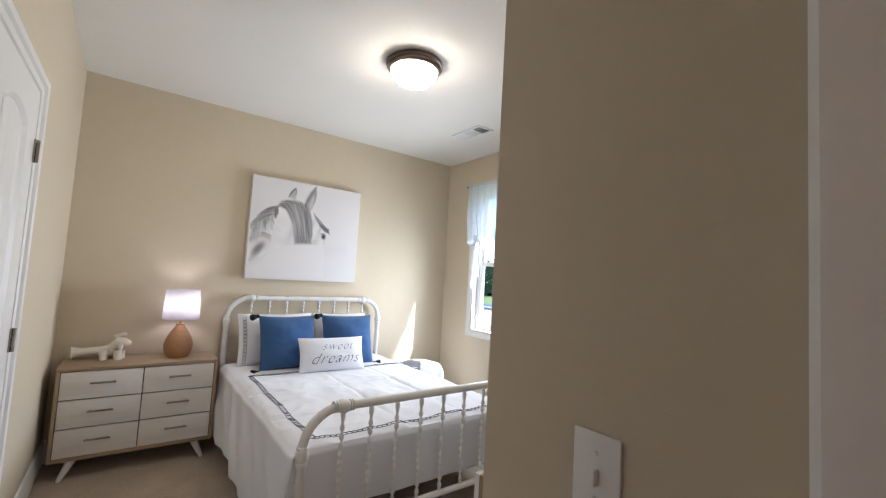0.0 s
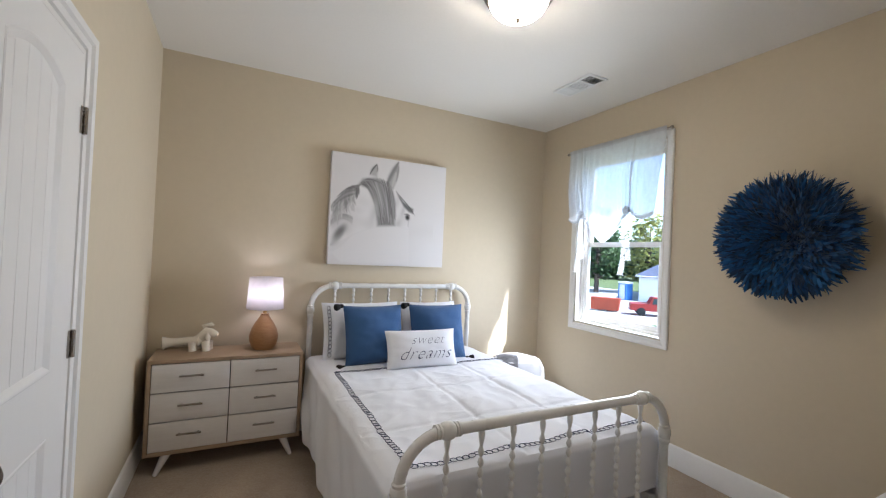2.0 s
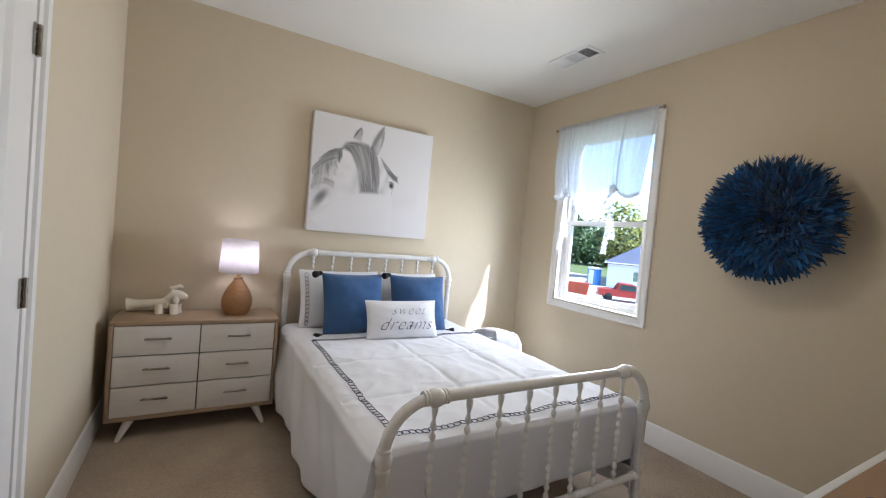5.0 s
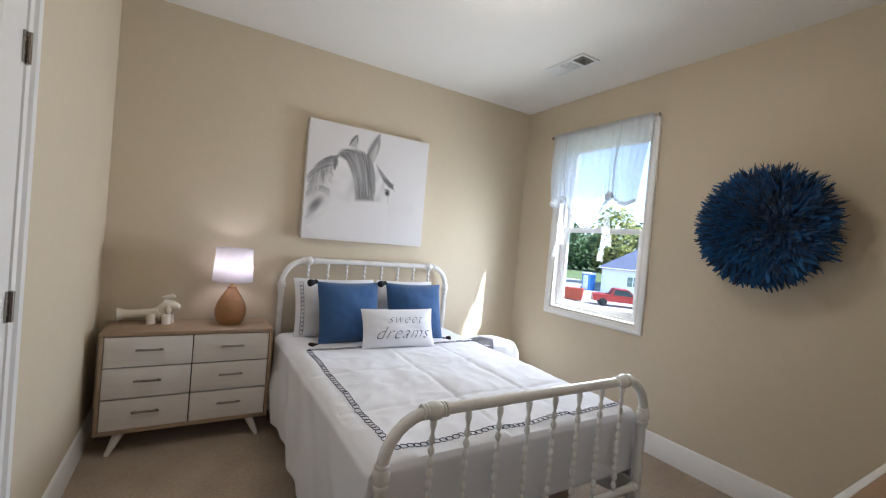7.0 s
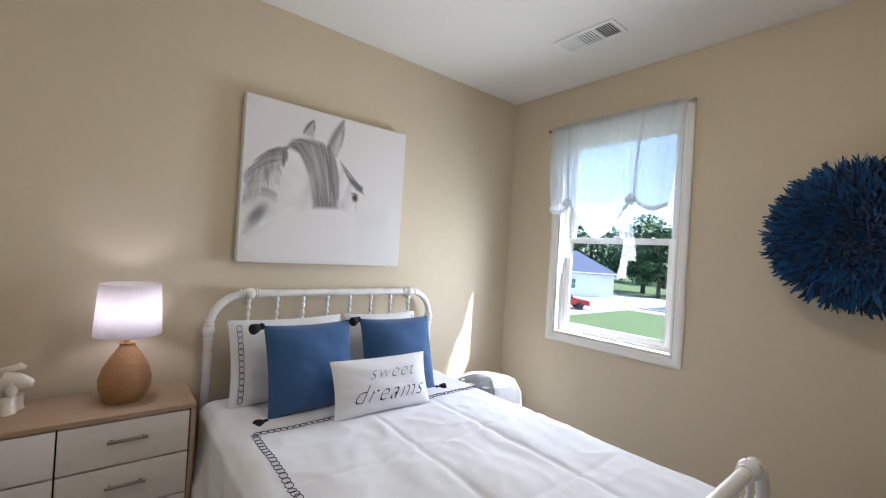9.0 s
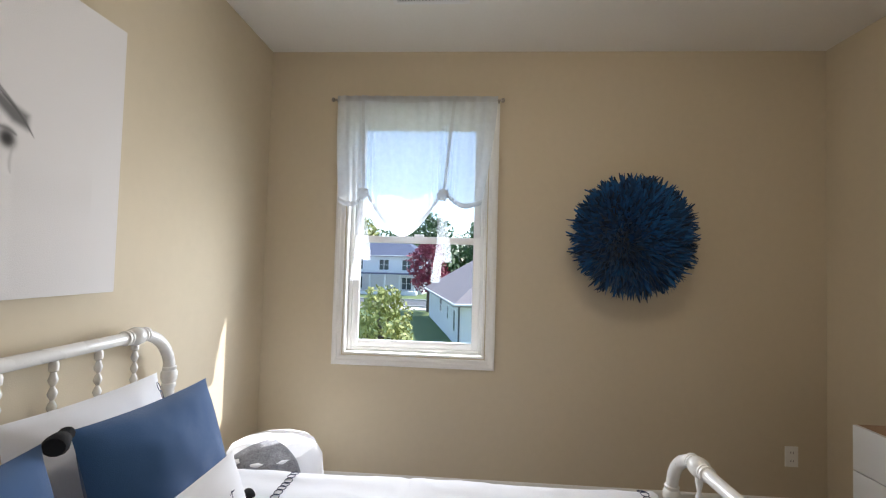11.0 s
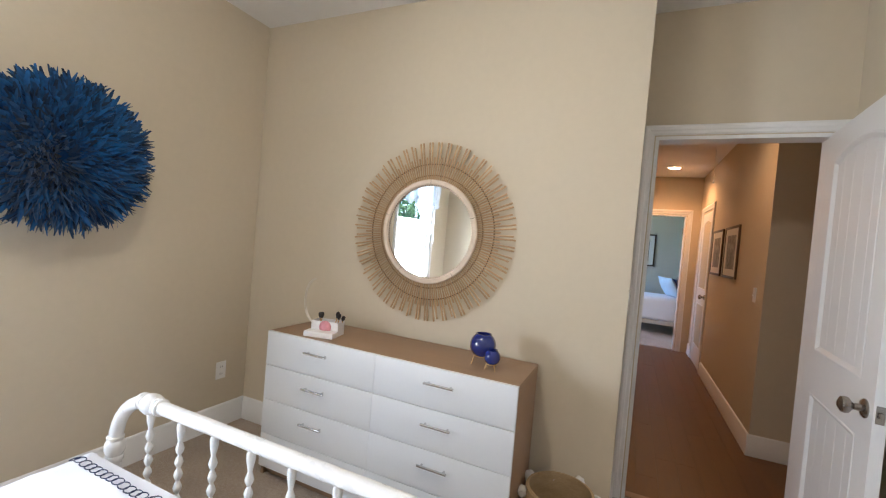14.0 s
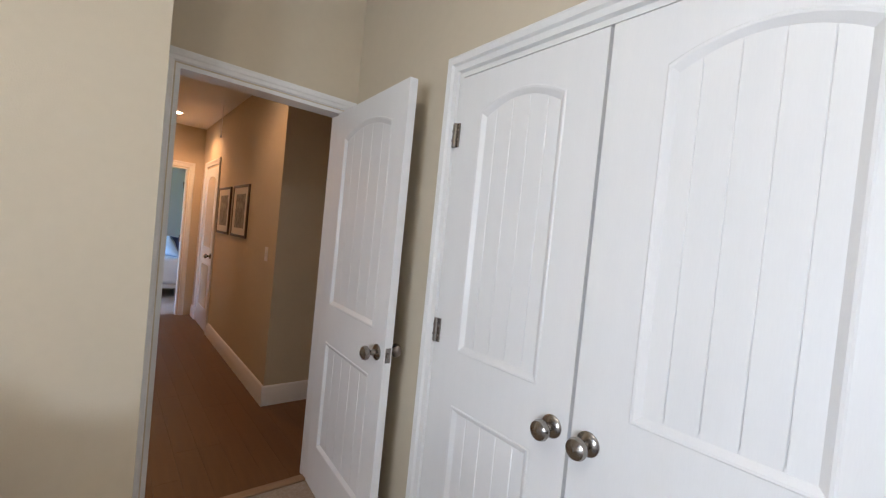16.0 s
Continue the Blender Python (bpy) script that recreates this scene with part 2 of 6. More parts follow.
COBALT = material("cobalt_glaze", (0.012, 0.022, 0.16), 0.12, vary=0.1, bump=0.02, coat=0.6)
BRASS = material("thin_brass", (0.65, 0.42, 0.18), 0.3, metal=1.0, bump=0)
CERAMIC = material("white_crackle_ceramic", (0.76, 0.72, 0.64), 0.25, vary=0.04, big=12, bump=0.04, coat=0.4)
TURNED = material("turned_honey_wood", (0.43, 0.235, 0.11), 0.42, second=(0.29, 0.145, 0.06), big=5, fine=30, bump=0.06, stretch=(3, 3, 14))
PINK = material("pink_agate", (0.70, 0.30, 0.33), 0.3, vary=0.25, big=20, bump=0.05)
MARBLE = material("white_marble_box", (0.80, 0.76, 0.74), 0.35, vary=0.05, big=12, bump=0.02)
BRISTLE = material("dark_brush_hair", (0.03, 0.022, 0.02), 0.8, bump=0.3)
SEAGRASS = material("woven_seagrass", (0.58, 0.43, 0.24), 0.85, second=(0.42, 0.29, 0.14), big=10, fine=90, bump=0.9, bump_scale=110, stretch=(1, 1, 3))
POMPOM = material("cream_wool", (0.80, 0.76, 0.70), 0.95, vary=0.08, bump=1.0, bump_scale=220, sheen=0.4)
GREYKNIT = material("grey_knit", (0.30, 0.30, 0.32), 0.95, second=(0.11, 0.11, 0.13), big=26, fine=120, bump=0.8, bump_scale=140)
CANVAS = material("white_canvas", (0.76, 0.75, 0.755), 0.85, vary=0.015, big=3, bump=0.25, bump_scale=420)
PLASTIC = material("white_plastic_plate", (0.82, 0.81, 0.78), 0.3, vary=0.01, bump=0)
# dark metal of the catches; also painted shade for vent and socket openings
DARKSLOT = material("dark_metal_and_slot_shade", (0.02, 0.02, 0.02), 0.6, bump=0)
SHEER = see_through("sheer_white_voile", (0.80, 0.83, 0.88), 0.24)
THIN = see_through("thin_white_voile", (0.55, 0.57, 0.62), 0.72)
HEM = see_through("doubled_white_voile", (0.62, 0.63, 0.66), 0.10)
AGED = material("aged_nickel", (0.20, 0.165, 0.135), 0.35, metal=1.0, vary=0.1, bump=0.02)
GLASS = dimming_glass("window_glass")
VINYL = material("white_vinyl", (0.82, 0.82, 0.81), 0.35, vary=0.01, bump=0)

# ---- lamps' light ----
ROOM_BOWL = glowing("lit_alabaster_glass", (1.0, 0.82, 0.60), 11.0, (0.85, 0.8, 0.7))
CAN = glowing("lit_downlight", (1.0, 0.62, 0.32), 10.0)
bulb = new("downlight_bulb", bpy.data.lights.new("downlight_bulb", "SPOT"))
bulb.data.energy, bulb.data.color, bulb.data.shadow_soft_size, bulb.data.spot_size, bulb.data.spot_blend = 8.0, (1.0, 0.44, 0.15), 0.05, radians(150), 0.6
bulb.location = (0.28, -3.45, HZ - 0.03)
LAMP_W = 0.5
near = new("downlight_bulb", bulb.data.copy())
near.data.energy = 2.2
near.location = (0.36, -0.75, HZ - 0.03)

# ---- the shell ----
T = 0.115
WOY0, WOY1, WOZ0, WOZ1 = 2.81, 3.675, 0.865, 2.36      # window opening
CY0, CY1, CZ = 1.282, 2.600, 2.055                      # closet opening
EX0, EX1, EZ = -0.125, 0.655, 2.055                     # entry opening
FX0, FX1, FZ = 0.0, 0.76, 2.05                          # far bedroom's opening

solid("floor_bedroom", boxes((XW - 0.9, XE + 0.2, YE - 0.03, YN + 0.2, -0.2, 0.0)), CARPET, "beige cut-pile carpet across the bedroom floor", "floor", kind="structure")
solid("wall_north", boxes((XW - 0.9, XE, YN, YN + T, -0.1, ZC + 0.1)), WALL, "beige painted wall behind the bed's head", "wall", kind="structure")
solid("wall_east", boxes(
    (XE, XE + 0.16, YS - T, WOY0, -0.3, ZC + 0.1), (XE, XE + 0.16, WOY1, YN + T, -0.3, ZC + 0.1),
    (XE, XE + 0.16, WOY0, WOY1, -0.3, WOZ0), (XE, XE + 0.16, WOY0, WOY1, WOZ1, ZC + 0.1)), WALL, "beige painted wall with the window", "wall", kind="structure")
bm = boxes((XA, XE, YS - T, YS, -0.1, ZC + 0.1), (XA, XA + T, YE, YS - T, -0.1, ZC + 0.1), bevel=0.0)
solid("wall_south", bm, WALL, "beige painted wall behind the white dresser", "wall", kind="structure")
solid("wall_entry", boxes(
    (EX1, 1.2, YH, YE, -0.1, ZC + 0.1), (XW - T, EX0, YH, YE, -0.1, ZC + 0.1), (EX0, EX1, YH, YE, EZ, ZC + 0.1)),
    WALL, "beige painted wall with the entry doorway", "wall", kind="structure")
solid("wall_west", boxes(
    (XW - T, XW, YE, CY0, -0.1, ZC + 0.1), (XW - T, XW, CY1, YN, -0.1, ZC + 0.1), (XW - T, XW, CY0, CY1, CZ, ZC + 0.1)),
    WALL, "beige painted wall with the double closet doors", "wall", kind="structure")
solid("wall_closet", boxes((XW - 0.9, XW - 0.8, 0.9, 3.0, -0.1, ZC), (XW - 0.8, XW - T, 0.9, 1.0, -0.1, ZC), (XW - 0.8, XW - T, 2.9, 3.0, -0.1, ZC)), WALL, "beige inside of the closet", "wall", kind="structure")
solid("ceiling", boxes((XW - 0.9, XE + 0.16, YH, YN + T, ZC, ZC + 0.12)), CEIL, "flat white painted ceiling", "ceiling", kind="structure")

# hall and far bedroom
HW = 1.3
for nm, row in (("wall_hall_west", (HX0 - T, HX0, HY0, HCY, -0.1, HZ + 0.1)), ("wall_hall_jog", (HX0 - HW, HX0 - T, HCY - T, HCY, -0.1, HZ + 0.1)), ("wall_hall_side", (HX0 - HW - T, HX0 - HW, HCY - T, YH, -0.1, HZ + 0.1)), ("wall_hall_north", (HX0 - HW, XW - T, YH, YE, -0.1, ZC))):
    solid(nm, boxes(row), WALL, "beige hall wall beside the bedroom door", "wall", kind="structure")
solid("wall_hall_east", boxes((HX1, HX1 + T, HY0 - T, YH, -0.1, HZ + 0.1)), WALL, "beige hall wall", "wall", kind="structure")
solid("wall_hall_end", boxes((HX0 - T, FX0, HY0 - T, HY0, -0.1, HZ + 0.1), (FX1, HX1, HY0 - T, HY0, -0.1, HZ + 0.1), (FX0, FX1, HY0 - T, HY0, FZ, HZ + 0.1)), WALL, "beige hall end wall with an open doorway", "wall", kind="structure")
solid("ceiling_hall", boxes((HX0 - HW - T, HX1 + T, HY0 - T, YH, HZ, HZ + 0.12)), CEIL, "flat white hall ceiling", "ceiling", kind="structure")
SAGE = material("pale_sage_wall_paint", (0.58, 0.55, 0.47), 0.75, vary=0.025, bump=0.1, bump_scale=260)
RX0, RX1, RW0, RW1 = -1.6, 2.4, -6.85, -4.5
solid("wall_far_bedroom", boxes(
    (RX0, RX1, RY1 - T, RY1, -0.1, ZC), (RX0 - T, RX0, RY1 - T, HY0 - T, -0.1, ZC), (RX0, HX0 - T, HY0 - T - 0.05, HY0 - T, -0.1, ZC), (HX1 + T, RX1, HY0 - T - 0.05, HY0 - T, -0.1, ZC),
    (RX1, RX1 + T, RY1 - T, RW0, -0.1, ZC), (RX1, RX1 + T, RW1, HY0 - T, -0.1, ZC), (RX1, RX1 + T, RW0, RW1, -0.1, 0.5), (RX1, RX1 + T, RW0, RW1, 2.5, ZC)),
    SAGE, "pale sage walls of the bedroom beyond the hall", "wall", kind="structure")
solid("ceiling_far_bedroom", boxes((RX0 - T, RX1 + T, RY1 - T, HY0 - T, ZC, ZC + 0.1)), CEIL, "flat white ceiling of the far bedroom", "ceiling", kind="structure")
solid("floor_far_bedroom", boxes((RX0, RX1, RY1, HY0 - 0.06, -0.2, 0.0)), CARPET, "pale carpet of the far bedroom", "floor", kind="structure")


# trim profile: a board with a rounded cap
def baseboard(name, x0, y0, x1, y1, inward, h=0.155):
    """A tall painted baseboard along a wall line; inward is the room's side."""
    bm = bmesh.new()
    d = Vector((x1 - x0, y1 - y0, 0))
    n = Vector((*inward, 0))
    prof = [(0, 0), (0.016, 0), (0.016, h - 0.035), (0.012, h - 0.028), (0.012, h - 0.014), (0.006, h - 0.004), (0, h)]
    ends = [[bm.verts.new(Vector((x0, y0, 0)) + d * f + n * o + Vector((0, 0, z))) for o, z in prof] for f in (0, 1)]
    for i in range(len(prof)):
        j = (i + 1) % len(prof)
        bm.faces.new((ends[0][i], ends[0][j], ends[1][j], ends[1][i]))
    bm.faces.new(ends[0][::-1])
    bm.faces.new(ends[1])
    return solid(name, bm, TRIM, "tall white painted baseboard with a rounded cap", "baseboard", kind="structure")


baseboard("baseboard", XW, YN, XE, YN, (0, -1))
baseboard("baseboard", XE, YS, XE, YN - 0.016, (-1, 0))
baseboard("baseboard", XA + 0.016, YS, XE - 0.016, YS, (0, 1))
baseboard("baseboard", XA, YE + 0.02, XA, YS + 0.016, (-1, 0))
baseboard("baseboard", XW, CY1 + 0.075, XW, YN - 0.016, (1, 0))
baseboard("baseboard", XW, YE + 0.02, XW, CY0 - 0.075, (1, 0))
baseboard("baseboard", HX0, HY0 + 0.02, HX0, -3.95, (1, 0))
baseboard("baseboard", HX0, -2.98, HX0, HCY, (1, 0))
baseboard("baseboard", HX0 - HW, HCY, HX0 + 0.016, HCY, (0, 1))
baseboard("baseboard", RX0, RY1, RX1, RY1, (0, 1))


def casing(name, to3, u0, u1, z1, w=0.075, z0=0.0, bottom=False, label="white painted door casing", thick=1.0):
    """Moulded trim round an opening; to3(u, d, z) with d out of the wall."""
    bm = bmesh.new()
    loops = []
    for out, d in ((out_, d_ * thick) for out_, d_ in ((w, 0.0), (w, 0.017), (w - 0.012, 0.021), (w * 0.55, 0.019), (w * 0.45, 0.014), (0.012, 0.012), (0.006, 0.006), (0.006, 0.0))):
        if bottom:
            loops.append([to3(u0 - out, d, z0 - out), to3(u0 - out, d, z1 + out), to3(u1 + out, d, z1 + out), to3(u1 + out, d, z0 - out)])
        else:
            loops.append([to3(u0 - out, d, z0), to3(u0 - out, d, z1 + out), to3(u1 + out, d, z1 + out), to3(u1 + out, d, z0)])
    for a, b in zip(loops, loops[1:]):
        strip(bm, a, b, closed=bottom)
    bmesh.ops.remove_doubles(bm, verts=bm.verts, dist=1e-5)
    return solid(name, bm, TRIM, label, "trim", kind="structure", flat=True)


casing("trim_closet", lambda u, d, z: (XW + d, u, z), CY0, CY1, CZ, 0.07, thick=1.9)
casing("trim_entry", lambda u, d, z: (u, YE + d, z), EX0, EX1, EZ, 0.058)
casing("trim_entry_hall", lambda u, d, z: (u, YH - d, z), EX0, EX1, EZ, 0.058)
casing("trim_far_door", lambda u, d, z: (u, HY0 + d, z), FX0, FX1, FZ, 0.075)
casing("trim_hall_door", lambda u, d, z: (HX0 + d, u, z), -3.86, -3.08, FZ, 0.075)
casing("trim_window", lambda u, d, z: (XE - d, u, z), WOY0, WOY1, WOZ1, 0.062, z0=WOZ0, bottom=True, label="white painted picture-frame window trim")


def jamb(name, x0, x1, y0, y1, z1, across_x, t=0.018):
    bm = bmesh.new()
    if across_x:
        box(bm, x0, x0 + t, y0, y1, 0, z1)
        box(bm, x1 - t, x1, y0, y1, 0, z1)
        box(bm, x0 + t, x1 - t, y0, y1, z1 - t, z1)
    else:
        box(bm, x0, x1, y0, y0 + t, 0, z1)
        box(bm, x0, x1, y1 - t, y1, 0, z1)
        box(bm, x0, x1, y0 + t, y1 - t, z1 - t, z1)
    return solid(name, bm, TRIM, "white painted door jamb", "trim", kind="structure")


jamb("trim_jamb_entry", EX0, EX1, YH, YE, EZ, True)
jamb("trim_jamb_far", FX0, FX1, HY0 - T, HY0, FZ, True)
jamb("trim_jamb_closet", XW - T, XW + 0.020, CY0, CY1, CZ, False)
solid("trim_threshold", boxes((EX0 + 0.018, EX1 - 0.018, YE - 0.075, YE - 0.02, 0.0, 0.012), bevel=0.004), OAKDARK, "brown wooden threshold strip in the doorway", "threshold", kind="structure")


# ---- panelled doors ----
def door_parts(root, w, h, m, t=0.035, planks=5, stile=0.118):
    """A two-panel arched plank door: m takes (along the width, through the thickness, up) to the world."""
    def p3(u, v, d):
        return m @ Vector((u, d, v))
    sx, zt, zl0, zl1, zb = stile, h - 0.145, 0.805, 1.0, 0.235   # stile, arch spring, lock rail, bottom rail
    x0, x1 = sx, w - sx
    arc = [(x0 + (x1 - x0) * i / 14, zt + 0.05 * (1 - (i / 7 - 1) ** 2)) for i in range(15)]
    bm = bmesh.new()
    box(bm, 0, x0, 0, t, 0, h, m=m)
    box(bm, x1, w, 0, t, 0, h, m=m)
    box(bm, x0, x1, 0, t, 0, zb, m=m)
    box(bm, x0, x1, 0, t, zl0, zl1, m=m)
    prism(bm, [(x1, h), (x0, h)] + arc, p3, 0, t)
    leaf = part("door_leaf", bm, DOORP, root, flat=True)
    outlines = [arc + [(x1, zl1), (x0, zl1)], [(x0, zl0), (x1, zl0), (x1, zb), (x0, zb)]]
    bm = bmesh.new()
    for poly in outlines:
        cx, cz = sum(p[0] for p in poly) / len(poly), (max(p[1] for p in poly) + min(p[1] for p in poly)) / 2
        hx, hz = (x1 - x0) / 2, max(p[1] for p in poly) - cz

        def inset(o):
            return [(cx + (u - cx) * (1 - o / hx), cz + (v - cz) * (1 - o / hz)) for u, v in poly]
        for side in (0, 1):
            def lev(k, side=side):
                return k if side == 0 else t - k
            rings = [(0.0, -0.0005), (0.004, -0.003), (0.010, -0.002), (0.026, 0.010), (0.036, 0.0108)]
            for (o1, d1), (o2, d2) in zip(rings, rings[1:]):
                strip(bm, [p3(u, v, lev(d1)) for u, v in inset(o1)], [p3(u, v, lev(d2)) for u, v in inset(o2)])
    bmesh.ops.remove_doubles(bm, verts=bm.verts, dist=1e-5)
    part("moulding", bm, DOORP, root, flat=True)
    n = planks
    pw = (x1 - x0) / n
    for za, zc in ((zl1, zt + 0.055), (zb, zl0)):
        for i in range(n):
            bm = bmesh.new()
            box(bm, x0 + pw * i, x0 + pw * (i + 1), 0.0095, t - 0.0095, za, zc, bevel=0.0022, m=m, seg=1)
            part("plank", bm, DOORP, root)
    return leaf


def knob(root, m, u, z, sides=(-1,), t=0.035):
    for s in sides:
        o = m @ Vector((u, 0 if s < 0 else t, z))
        axis = (m.to_3x3() @ Vector((0, s, 0)))
        bm = bmesh.new()
        lathe(bm, [(0.033, 0), (0.033, 0.004), (0.028, 0.009), (0.013, 0.012), (0.011, 0.03), (0.016, 0.036), (0.027, 0.044), (0.0295, 0.054), (0.026, 0.064), (0.014, 0.071), (0, 0.072)], o, 24, axis)
        part("door_knob", bm, NICKEL, root, "brushed nickel knob")


def hinge(root, m, u, z, d):
    bm = bmesh.new()
    o = m @ Vector((u, d, z - 0.045))
    tube(bm, [o, o + Vector((0, 0, 0.09))], 0.0075, 10)
    box(bm, u - 0.019, u + 0.019, d + 0.003, d + 0.008, z - 0.045, z + 0.045, m=m)
    for k in (-0.018, 0.018):
        box(bm, u - 0.021, u + 0.021, d + 0.001, d + 0.0025, z + k - 0.004, z + k + 0.004, m=m)
    part("hinge", bm, NICKEL, root, "brushed nickel hinge")


# closet pair: the leaves meet at CM
CM = 1.904
FACE = XW + 0.024
for k in (0, 1):
    if k == 0:
        m = Matrix.Translation((FACE, CY0 + 0.020, 0.014)) @ Matrix(((0, -1, 0, 0), (1, 0, 0, 0), (0, 0, 1, 0), (0, 0, 0, 1)))
    else:
        m = Matrix.Translation((FACE, CY1 - 0.020, 0.014)) @ Matrix(((0, -1, 0, 0), (-1, 0, 0, 0), (0, 0, 1, 0), (0, 0, 0, 1)))
    DW = CM - 0.0055 - CY0 - 0.020 if k == 0 else CY1 - 0.020 - CM - 0.0055
    root = thing("closet_door", (FACE, CY0 + 0.3 + 0.65 * k, 0.014), "closed white arched-panel closet door with plank grooves", "door", "pair of closet doors")
    door_parts(root, DW, 2.017, m, stile=0.118 if k == 0 else 0.150)
    knob(root, m, DW - 0.052, 0.905)
    for z in (0.29, 1.055, 1.80):
        hinge(root, m, -0.003, z, -0.009)
for y in (1.80, 2.02):
    solid("ball_catch", boxes((XW - 0.03, XW - 0.002, y - 0.045, y + 0.045, CZ - 0.021, CZ - 0.0175), bevel=0.001), DARKSLOT, "dark metal ball catch under the closet head", "door catch")

# entry door, standing open along the closet wall
HINGE = Vector((EX0 + 0.026, 0.368, 0.014))
ux = Vector((0.055, 0.762, 0)).normalized()
vy = Vector((ux.y, -ux.x, 0))
m = Matrix.Translation(HINGE) @ Matrix(((ux.x, -vy.x, 0, 0), (ux.y, -vy.y, 0, 0), (0, 0, 1, 0), (0, 0, 0, 1)))
root = thing("entry_door", HINGE, "white arched-panel plank door standing wide open", "door")
door_parts(root, 0.765, 2.026, m)
knob(root, m, 0.765 - 0.062, 0.915, sides=(-1, 1))
for z in (0.29, 1.055, 1.80):
    hinge(root, m, -0.004, z, 0.03)
bm = bmesh.new()
box(bm, 0.7655, 0.767, 0.006, 0.029, 0.885, 0.945, bevel=0.0006, m=m, seg=1)
box(bm, 0.767, 0.775, 0.011, 0.024, 0.906, 0.924, bevel=0.003, m=m)
part("latch", bm, NICKEL, root, "brushed nickel latch plate")
solid("strike_plate", boxes((EX1 - 0.0195, EX1 - 0.018, YE - 0.05, YE - 0.012, 0.90, 0.96), bevel=0.0005), NICKEL, "nickel strike plate on the door jamb", "strike plate")

# door in the hall's wall, shut, and the far bedroom's door, open inward
m = Matrix.Translation((HX0 + 0.004, -3.845, 0.01)) @ Matrix(((0, -1, 0, 0), (1, 0, 0, 0), (0, 0, 1, 0), (0, 0, 0, 1)))
root = thing("hall_door", (HX0, -3.47, 0.01), "closed white panelled door in the hall", "door")
door_parts(root, 0.75, 2.02, m)
knob(root, m, 0.69, 0.92)
m = Matrix.Translation((FX0 + 0.022, HY0 - T - 0.004, 0.01)) @ Matrix(((-0.30, -0.954, 0, 0), (-0.954, 0.30, 0, 0), (0, 0, 1, 0), (0, 0, 0, 1)))
root = thing("far_bedroom_door", (FX0 + 0.022, HY0 - T, 0.01), "white panelled door standing open into the far bedroom", "door")
door_parts(root, 0.74, 2.02, m)
for z in (0.29, 1.055, 1.80):
    hinge(root, m, 0.0, z, -0.006)

# ---- window ----
root = thing("window_1", (XE + 0.08, (WOY0 + WOY1) / 2, WOZ0), "white double-hung window with grey-tinted panes", "window", kind="structure")
bm = boxes((XE - 0.002, XE + 0.15, WOY0, WOY0 + 0.012, WOZ0, WOZ1), (XE - 0.002, XE + 0.15, WOY1 - 0.012, WOY1, WOZ0, WOZ1),
           (XE - 0.002, XE + 0.15, WOY0 + 0.012, WOY1 - 0.012, WOZ0, WOZ0 + 0.012), (XE - 0.002, XE + 0.15, WOY0 + 0.012, WOY1 - 0.012, WOZ1 - 0.012, WOZ1))
part("window_jamb", bm, TRIM, root)
Y0, Y1, Z0, Z1, ZM = WOY0 + 0.012, WOY1 - 0.012, WOZ0 + 0.012, WOZ1 - 0.012, 1.575


def frame_rect(x0, x1, y0, y1, z0, z1, w, top=None):
    top = top or w
    return boxes((x0, x1, y0, y0 + w, z0, z1), (x0, x1, y1 - w, y1, z0, z1), (x0, x1, y0 + w, y1 - w, z0, z0 + w), (x0, x1, y0 + w, y1 - w, z1 - top, z1), bevel=0.003)


part("window_frame", frame_rect(XE + 0.055, XE + 0.14, Y0, Y1, Z0, Z1, 0.022), VINYL, root)
part("lower_sash", frame_rect(XE + 0.062, XE + 0.092, Y0 + 0.023, Y1 - 0.023, Z0 + 0.023, ZM + 0.02, 0.042), VINYL, root)
part("upper_sash", frame_rect(XE + 0.098, XE + 0.128, Y0 + 0.023, Y1 - 0.023, ZM - 0.02, Z1 - 0.023, 0.042), VINYL, root)
part("sash_lock", boxes((XE + 0.058, XE + 0.09, 3.20, 3.26, ZM + 0.0205, ZM + 0.035), bevel=0.004), VINYL, root)
for nm, x, za, zb in (("pane", XE + 0.077, Z0 + 0.055, ZM - 0.015), ("pane", XE + 0.113, ZM + 0.015, Z1 - 0.055)):
    ob = part(nm, boxes((x - 0.002, x + 0.002, Y0 + 0.055, Y1 - 0.055, za, zb)), GLASS, root, flat=True)
    ob.visible_shadow = False

# ---- bed ----
BX0, BX1, BF, BH = 0.852, 2.253, 2.137, 4.118
MZ = 0.598
root = thing("bed", ((BX0 + BX1) / 2, 3.1, 0), "white enamelled metal bed with bobbin-turned spindles", "bed")


